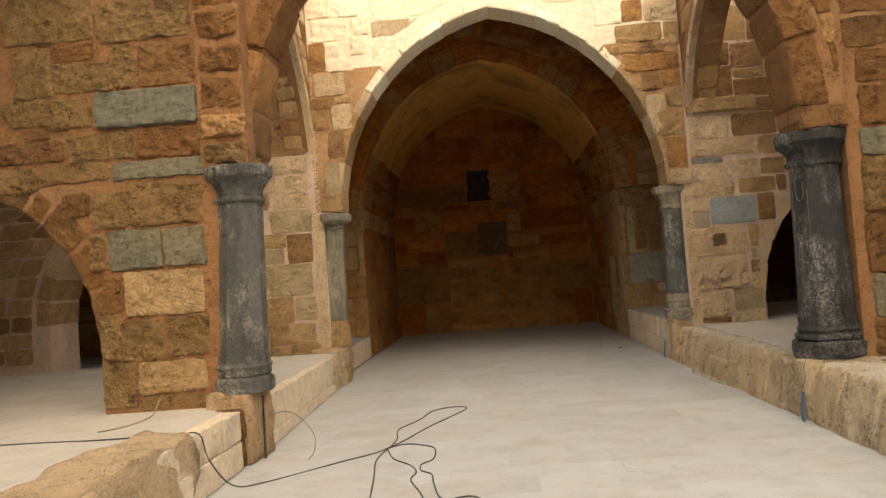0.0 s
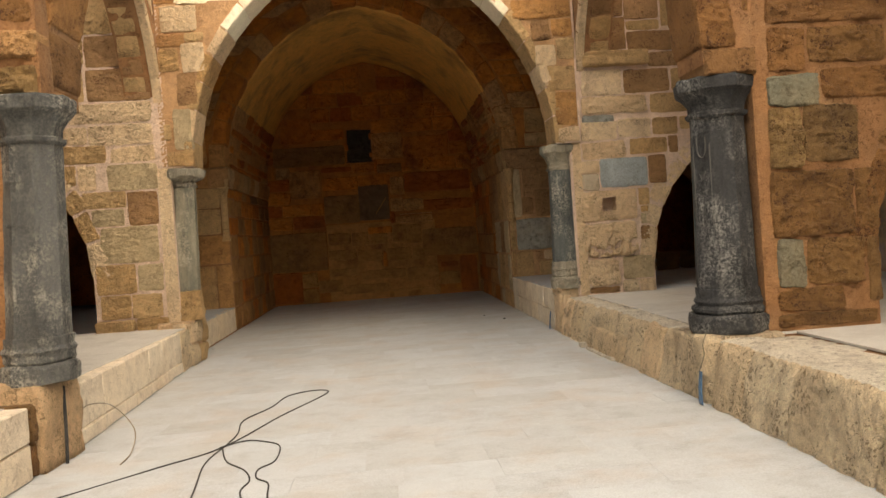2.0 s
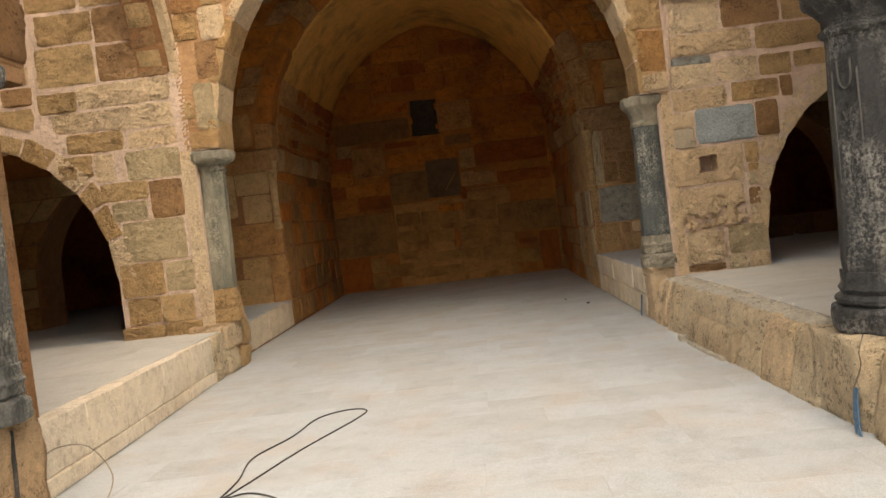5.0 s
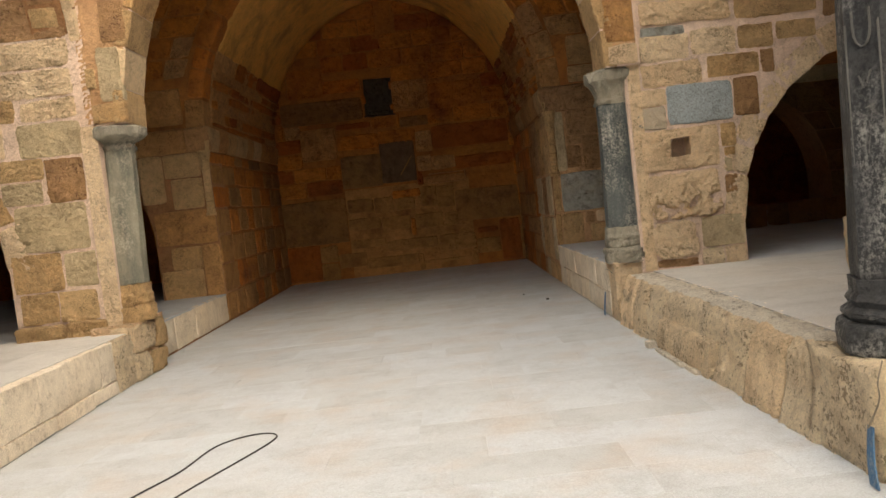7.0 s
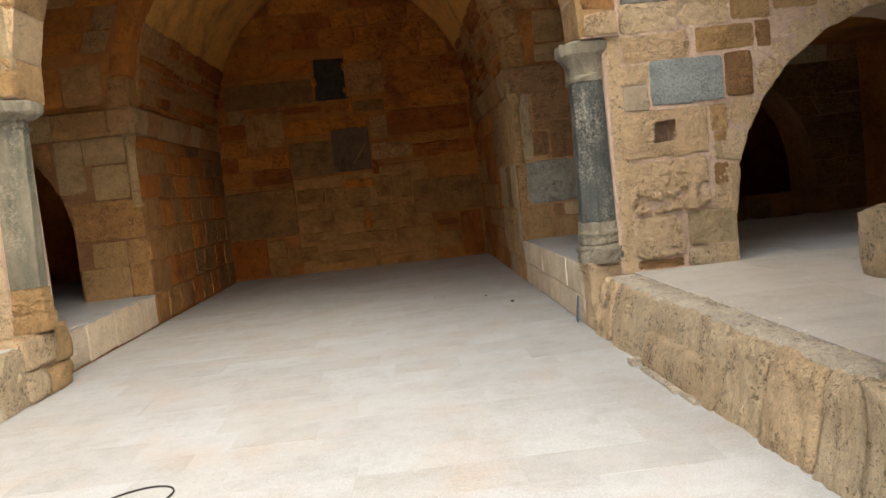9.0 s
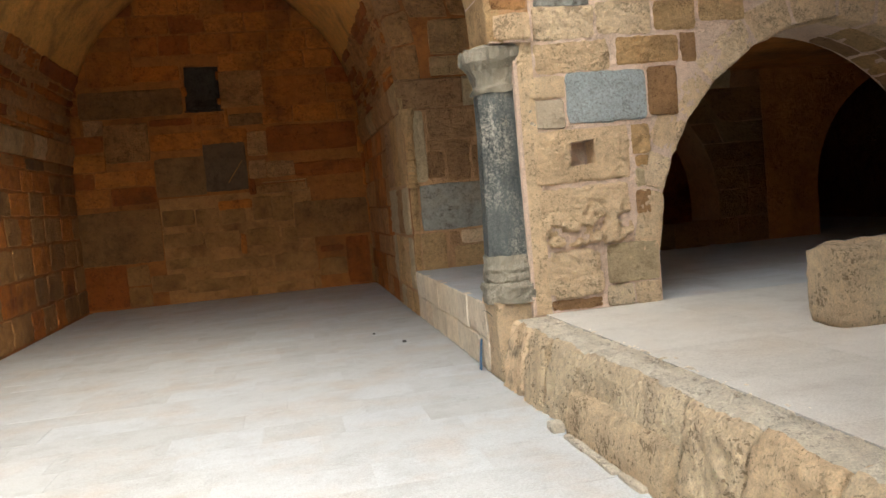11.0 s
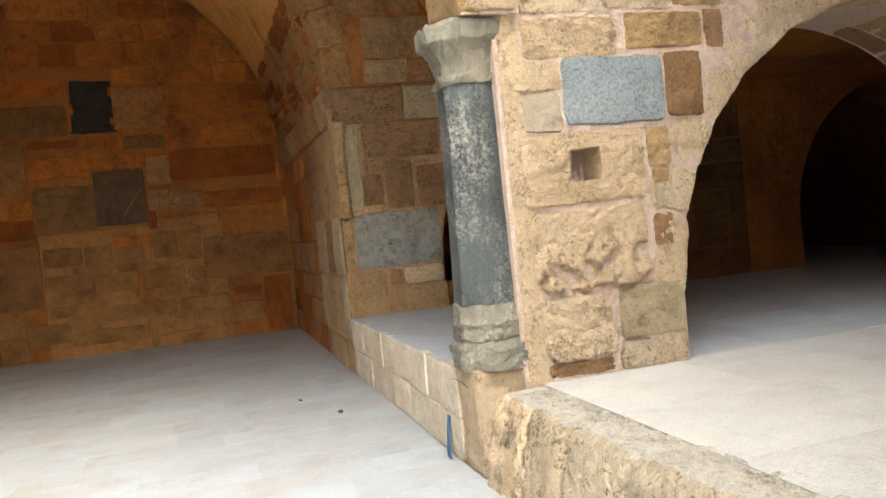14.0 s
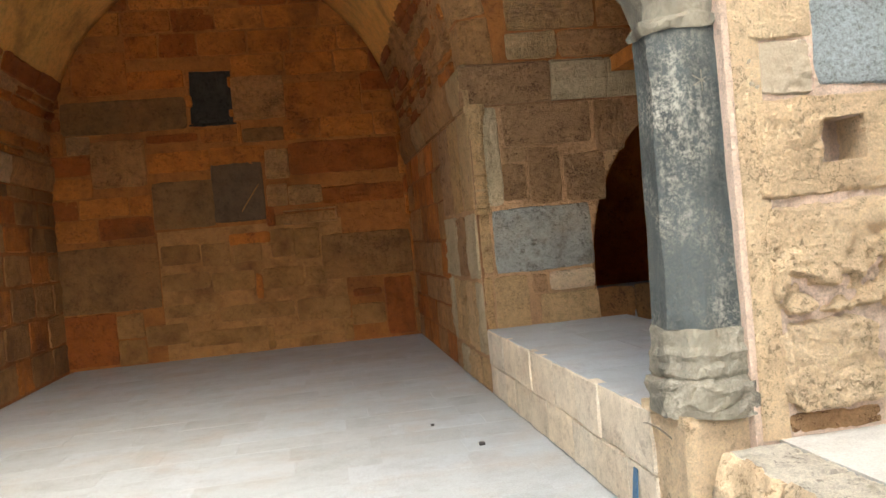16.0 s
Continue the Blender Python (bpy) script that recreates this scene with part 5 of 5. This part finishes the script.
LINES = [(-0.085, 1.1, 1.1, 90), (0.085, 1.1, 1.1, 90)]
carve(col_r1, LINES + loop_marks(0, 1.62, 0.045, 0.09) + loop_marks(0, 0.8, 0.045, -0.08) + [(0.02, 1.38, 0.07, 70), (-0.02, 1.36, 0.07, 110), (0.02, 1.24, 0.06, 20), (-0.02, 1.2, 0.05, 150), (0, 1.05, 0.09, 80), (0.01, 0.95, 0.06, 30)], -150.5, 0.234, SCRATCH)
carve(col_l1, loop_marks(0, 1.5, 0.04, 0.09) + loop_marks(0.02, 0.68, 0.03, -0.05)[:7] + [(-0.06, 1.15, 0.9, 90), (0.03, 1.1, 0.5, 88), (0.055, 0.9, 0.7, 91)], -45, 0.213, SCRATCH)


def cross_marks(u, z, r):
    """A cross with split ends, cut in short strokes."""
    out = [(u, z, 2 * r, 90), (u, z, 2 * r, 0)]
    for dx, dz, t in ((1, 0, 45), (-1, 0, 135), (0, 1, 45), (0, -1, 135)):
        out += [(u + dx * r, z + dz * r, r * 0.6, t), (u + dx * r, z + dz * r, r * 0.6, -t)]
    return out


carve(col_l1, cross_marks(0.01, 1.55, 0.055) + cross_marks(0.0, 1.22, 0.06) + cross_marks(0.03, 0.76, 0.06), -90, 0.213, SCRATCH)


# ---- loose stones and pedestals ----
def boulder(name, x0, x1, y0, y1, z0, z1, mat, label, cat, seed, rough=0.04, cut=0.0, parent=None, worn=0.16, cuts=6):
    """A hewn block with broken corners; cut: how much of an upper corner has gone."""
    bm = bmesh.new()
    bmesh.ops.create_cube(bm, size=1)
    bmesh.ops.subdivide_edges(bm, edges=bm.edges[:], cuts=cuts, use_grid_fill=True)
    for v in bm.verts:
        c = v.co
        d = max(0, abs(c.x) + abs(c.y) + abs(c.z) - 1.12)
        c *= 1 - worn * d
        p = Vector(((x0 + x1) / 2 + c.x * (x1 - x0), (y0 + y1) / 2 + c.y * (y1 - y0), (z0 + z1) / 2 + c.z * (z1 - z0)))
        p.x -= cut * max(0, c.x) * max(0, c.z + 0.3)
        n = noise.noise_vector(p * 3.5 + Vector((seed, 0, 0))) * rough + noise.noise_vector(p * 11 + Vector((0, seed, 0))) * rough * 0.4 + noise.noise_vector(p * 26) * rough * 0.2
        if p.z < z0 + 0.03:
            n.z = max(n.z, 0) * 0.3
        v.co = p + n
    ob = part(name, bm, mat, parent, smooth=True)
    return tagged(ob, label, cat, group=cat + "s" if cat in ("stone block", "stone chip") else "") if not parent else ob


boulder("stone_block", 4.87, 5.3, 10.92, 11.28, P - 0.01, 1.04, KERB, "rough-hewn limestone block lying on the platform", "stone block", 3, cut=0.1, cuts=10)
boulder("stone_block", 5.33, 6.27, 11.1, 11.5, P - 0.01, 1.05, KERB, "squared limestone block with a chipped corner on the platform", "stone block", 8, rough=0.03)
boulder("stone_lump", 5.22, 5.6, 10.82, 11.1, P - 0.01, 0.66, ROUGH, "low broken limestone lump beside a hewn block", "stone", 21, rough=0.05)
boulder("kerb_boulder", -2.6, -2.05, 4.3, 6.15, 0.02, 0.585, ROUGH, "big rough limestone boulder set in the platform kerb", "boulder", 12, rough=0.05, cuts=16)
# rough footings under the columns
for name, box, mat, seed in [("column_footing", (-2.42, -2.0, 7.42, 8.1, 0.0, 0.67), FOOTING, 31), ("column_footing", (3.14, 3.66, 12.92, 13.42, 0.0, 0.67), PALE, 37),
                             ("column_footing", (-2.6, -2.17, 12.6, 13.55, 0.0, 0.62), FOOTING, 41), ("column_footing", (3.24, 3.95, 7.8, 8.5, 0.0, 0.55), KERB, 47)]:
    ob = boulder(name, *box, mat, "rough masonry footing under a marble column", "footing", seed, rough=0.014 if mat is PALE else 0.035, worn=0.0, cuts=12)
    ob["kind"] = "structure"
    if seed == 41:
        for k, (y0, y1, z0, z1) in enumerate(((12.6, 12.95, 0.0, 0.3), (12.97, 13.5, 0.0, 0.24), (12.6, 12.84, 0.31, 0.6), (12.86, 13.2, 0.31, 0.61), (13.22, 13.54, 0.26, 0.59))):
            boulder("footing_stone", -2.4, -2.13, y0, y1, z0, z1, (KERB, TAN, PALE)[k % 3], "", "", 50 + k, rough=0.03, cuts=7, parent=ob)


# ---- small things ----
def tube(name, points, r, mat, label="", cat="", parent=None, sides=6, fine=5):
    """A cable along a smooth line through the points."""
    pts = [Vector(p) for p in points]
    line = []
    for i in range(len(pts) - 1):
        p0, p1, p2, p3 = pts[max(0, i - 1)], pts[i], pts[i + 1], pts[min(len(pts) - 1, i + 2)]
        for k in range(fine):
            t = k / fine
            line.append(0.5 * (2 * p1 + (p2 - p0) * t + (2 * p0 - 5 * p1 + 4 * p2 - p3) * t * t + (3 * p1 - p0 - 3 * p2 + p3) * t ** 3))
    line.append(pts[-1])
    verts, faces = [], []
    for i, p in enumerate(line):
        d = (line[min(i + 1, len(line) - 1)] - line[max(i - 1, 0)]).normalized()
        a = d.orthogonal().normalized() if abs(d.z) > 0.9 else d.cross(Vector((0, 0, 1))).normalized()
        b = d.cross(a)
        for k in range(sides):
            t = 2 * math.pi * k / sides
            verts.append(tuple(p + (a * math.cos(t) + b * math.sin(t)) * r))
    for i in range(len(line) - 1):
        for k in range(sides):
            k2 = (k + 1) % sides
            faces.append((i * sides + k, i * sides + k2, (i + 1) * sides + k2, (i + 1) * sides + k))
    faces += [tuple(range(sides))[::-1], tuple(range(len(verts) - sides, len(verts)))]
    ob = link_mesh(name, verts, faces, mat, parent, smooth=True)
    return tagged(ob, label, cat, group=cat + "s") if label else ob


F = 0.006
tube("power_cable", [(-7.0, 5.9, P + F), (-5.2, 6.15, P + F), (-3.73, 6.29, P + F), (-2.9, 6.22, P + F), (-2.2, 6.12, P + F + 0.02), (-1.99, 6.1, P + 0.02), (-1.95, 6.16, 0.35), (-1.86, 6.4, 0.08), (-1.69, 6.74, F),
                     (-1.17, 7.3, F), (-0.78, 7.75, F), (-0.45, 8.75, F), (-0.12, 9.6, F), (-0.10, 9.86, F), (-0.28, 9.92, F), (-0.5, 9.72, F), (-0.6, 9.2, F), (-0.78, 8.7, F), (-0.74, 8.2, F), (-0.76, 7.85, F), (-0.82, 7.3, F), (-0.74, 6.6, F), (-0.62, 5.4, F)],
     F, CABLE, "loose black cable looped across the paving", "cable")
tube("power_cable", [(-0.80, 7.72, F * 2), (-0.62, 7.88, F * 2), (-0.45, 7.82, F), (-0.31, 7.63, F), (-0.29, 7.2, F), (-0.38, 7.02, F), (-0.36, 6.8, F), (-0.26, 6.65, F), (-0.22, 6.35, F), (-0.12, 5.9, F), (0.11, 5.92, F), (0.3, 5.5, F)],
     F, CABLE, "loose black cable with kinks on the paving", "cable")
tube("power_cable", [(-0.77, 7.7, F), (-0.66, 7.3, F), (-0.48, 7.02, F), (-0.4, 6.75, F), (-0.42, 6.5, F), (-0.28, 6.0, F), (-0.2, 5.4, F)], F, CABLE, "thin black cable end on the paving", "cable")
tube("bent_wire", [(-2.02, 8.05, 0.30), (-1.96, 8.2, 0.36), (-1.84, 8.4, 0.30), (-1.62, 8.25, 0.12), (-1.52, 7.85, 0.02), (-1.5, 7.5, 0.006)], 0.005, TWIG, "dry bent wire sticking out of the kerb", "wire")
tube("bent_wire", [(-3.06, 6.6, P + 0.006), (-2.9, 6.78, P + 0.01), (-2.82, 7.1, P + 0.03), (-2.84, 7.3, P + 0.1), (-2.9, 7.56, P + 0.16)], 0.006, TWIG, "short bent wire lying on the platform", "wire")
tube("drain_pipe", [(-1.99, 7.78, 0.60), (-1.975, 7.74, 0.3), (-1.97, 7.70, 0.0)], 0.014, CABLE, "thin dark pipe against the footing", "pipe")


def strap(name, y, x, wire, label):
    root = new(name)
    tagged(root, label, "strap", group="hanging straps")
    bm = bmesh.new()
    prev = None
    for k, (dy, dz, dx) in enumerate([(0.06, 0.27, 0.04), (0.045, 0.2, 0.025), (0.03, 0.12, 0.012), (0.0, 0.06, 0.0), (-0.03, 0.008, -0.01)]):
        wd = 0.028 + 0.004 * k
        row = [bm.verts.new((x + dx - n, y + dy + e, dz)) for e, n in ((-wd, 0.004), (wd, 0.0), (wd, 0.008), (-wd, 0.012))]
        if prev:
            for i in range(4):
                bm.faces.new((prev[i], prev[(i + 1) % 4], row[(i + 1) % 4], row[i]))
        else:
            bm.faces.new(row)
        prev = row
    bm.faces.new(prev[::-1])
    part("webbing", bm, BLUE, root)
    tube("wire", wire, 0.004, TWIG, parent=root)
    return root


strap("hanging_strap", 7.78, 3.19, [(3.2, 7.82, 0.27), (3.22, 7.74, 0.42), (3.2, 7.7, 0.52), (3.26, 7.76, 0.6)], "blue webbing strap hanging on a wire by the kerb")
strap("hanging_strap", 13.5, 3.1, [(3.15, 13.54, 0.25), (3.14, 13.56, 0.4), (3.13, 13.42, 0.54), (3.12, 13.2, 0.57), (3.14, 13.08, 0.54)], "blue webbing strap hanging on a wire by the kerb")
for k, (x, y, a, b, h) in enumerate([(2.66, 15.4, .02, .02, .02), (2.4, 16.2, .015, .015, .015), (3.09, 11.42, .04, .06, .06), (3.12, 11.1, .035, .16, .025), (3.13, 10.72, .04, .2, .022), (3.15, 10.35, .035, .14, .028)]):
    boulder("rubble_chip", x - a, x + a, y - b, y + b, -0.005, h, CABLE if k < 2 else LIME, "small stone chip lying on the paving" if k < 2 else "broken mortar fragment at the foot of the kerb", "stone chip", 60 + k, rough=0.012)


verts, faces = [], []
crumb = random.Random(5)
for _ in range(520):
    y = crumb.uniform(7.3, 12.5) if crumb.random() < 0.5 else crumb.gauss(10.7, 0.55)
    x, r = 3.58 + crumb.gauss(0, 0.035) - 0.012 * (y - 8), crumb.uniform(0.005, 0.012) + 0.022 * crumb.random() ** 4
    k = len(verts)
    for dx, dy, dz in ((-1, -1, -0.3), (1, -1, -0.3), (1, 1, -0.3), (-1, 1, -0.3), (-0.6, -0.7, 0.7), (0.7, -0.5, 0.6), (0.5, 0.7, 0.75), (-0.7, 0.6, 0.55)):
        verts.append((x + dx * r * crumb.uniform(0.6, 1.1), y + dy * r * crumb.uniform(0.7, 1.7), P - 0.012 + dz * r * crumb.uniform(0.5, 0.8)))
    faces += [tuple(k + i for i in f) for f in ((4, 5, 6, 7), (0, 1, 5, 4), (1, 2, 6, 5), (2, 3, 7, 6), (3, 0, 4, 7), (3, 2, 1, 0))]
tagged(link_mesh("mortar_crumbs", verts, faces, LIME), "broken whitish mortar crumbs along the back of the kerb", "rubble", kind="stuff")

# carved colonettes on the hall's inner corners
def colonette(name, x, y, label):
    root = new(name)
    tagged(root, label, "colonette", kind="structure")
    for pname, prof, m in [("shaft", [(0.062, 1.86), (0.062, 2.5)], TAN), ("base", [(0.085, 1.76), (0.085, 1.8), (0.07, 1.82), (0.075, 1.86)], TAN), ("capital", [(0.07, 2.5), (0.075, 2.53), (0.065, 2.56), (0.08, 2.68), (0.105, 2.76), (0.105, 2.82)], TAN)]:
        bm = bmesh.new()
        loops = [[bm.verts.new((x + r * math.cos(2 * math.pi * k / 12), y + r * math.sin(2 * math.pi * k / 12), z)) for k in range(12)] for r, z in prof]
        for l0, l1 in zip(loops, loops[1:]):
            for k in range(12):
                bm.faces.new((l0[k], l0[(k + 1) % 12], l1[(k + 1) % 12], l1[k]))
        bm.faces.new(loops[0][::-1])
        bm.faces.new(loops[-1])
        part(pname, bm, m, root)
    for k in range(4):
        bm = bmesh.new()
        bmesh.ops.create_cone(bm, segments=12, radius1=0.068, radius2=0.068, depth=0.025, cap_ends=True, matrix=Matrix.Translation((x, y, 1.92 + 0.07 * k)))
        part("ring", bm, TAN, root)
    return root


colonette("colonette_right", XHR + 0.06, YI - 0.02, "small carved limestone colonette on the corner")
colonette("colonette_left", XHL - 0.06, YI - 0.02, "small carved limestone colonette on the corner")

# ---- paving ----
def pave(parent, z, x0, x1, y0, y1, rng, deep, wide, mats, name="paving_slab", stuff=False):
    """Rows of thin slabs with fine joints; as separate slabs or, far off, as one mesh."""
    y, rows = y0, []
    while y < y1 - 0.05:
        t = min(y1, y + rng.uniform(*deep))
        if y1 - t < deep[0] * 0.5:
            t = y1
        x = x0
        while x < x1 - 0.02:
            r = x + rng.uniform(*wide)
            if x1 - r < wide[0] * 0.6:
                r = x1
            rows.append((x, r, y, t))
            x = r
        y = t
    g = 0.0005
    verts, faces = [], []
    for a, b, c, d in rows:
        k = len(verts) if stuff else 0
        e = 0.003
        h = z + rng.uniform(-0.0012, 0.0012)
        vs = [(a + g, c + g, z - 0.02), (b - g, c + g, z - 0.02), (b - g, d - g, z - 0.02), (a + g, d - g, z - 0.02),
              (a + g, c + g, h - 0.0004), (b - g, c + g, h - 0.0004), (b - g, d - g, h - 0.0004), (a + g, d - g, h - 0.0004),
              (a + g + e, c + g + e, h), (b - g - e, c + g + e, h), (b - g - e, d - g - e, h), (a + g + e, d - g - e, h)]
        fs = [(8, 9, 10, 11)] + [(i, (i + 1) % 4, (i + 1) % 4 + 4, i + 4) for i in range(4)] + [(i + 4, (i + 1) % 4 + 4, (i + 1) % 4 + 8, i + 8) for i in range(4)]
        if stuff:
            verts += vs
            faces += [tuple(i + k for i in f) for f in fs]
        else:
            link_mesh(name, vs, fs, rng.choice(mats), parent)
    if stuff:
        ob = link_mesh(name, verts, faces, mats[0], parent)
        ob["kind"] = "stuff"


pave(floor_core, 0.0, XL - 0.2, XR + 0.1, 3.0, 14.5, RNG, (0.38, 0.44), (0.55, 1.1), [FLOORM])
pave(floor_core, 0.0, XL - 0.25, XR + 0.1, 14.5, YB + 0.05, RNG, (0.38, 0.44), (0.55, 1.1), [FLOORM])
pave(floor_core, 0.0, XL - 0.2, XR + 0.1, -10.5, 3.0, RNG, (0.38, 0.44), (0.55, 1.1), [FLOORM], stuff=True)
pave(plat_r, P, 4.1, 9.2, 6.0, 7.86, RNG, (0.7, 0.9), (0.8, 1.3), [PLATM])
pave(plat_r, P, XR + 0.28, 9.2, 7.86, 12.9, RNG, (0.7, 0.9), (0.8, 1.3), [PLATM])
pave(plat_r, P, 4.1, 12, -10.5, 6.0, RNG, (0.7, 0.9), (0.8, 1.3), [PLATM], stuff=True)
pave(plat_r2, PH, 3.15, 4.58, 13.3, YI, RNG, (0.5, 0.7), (0.5, 0.9), [FLOORM])
pave(slab_r, P, 4.58, 12, 12.9, 22, RNG, (0.5, 0.7), (0.7, 1.2), [FLOORM])
pave(plat_l, P, -9.2, XL - 0.17, 4.0, 12.94, RNG, (0.7, 0.9), (0.8, 1.3), [PLATM])
pave(plat_l, P, -12, XL - 0.17, -10.5, 4.0, RNG, (0.7, 0.9), (0.8, 1.3), [PLATM], stuff=True)
pave(plat_l2, PHL, -12, XHL, 12.95, 22, RNG, (0.5, 0.7), (0.7, 1.2), [FLOORM], stuff=True)
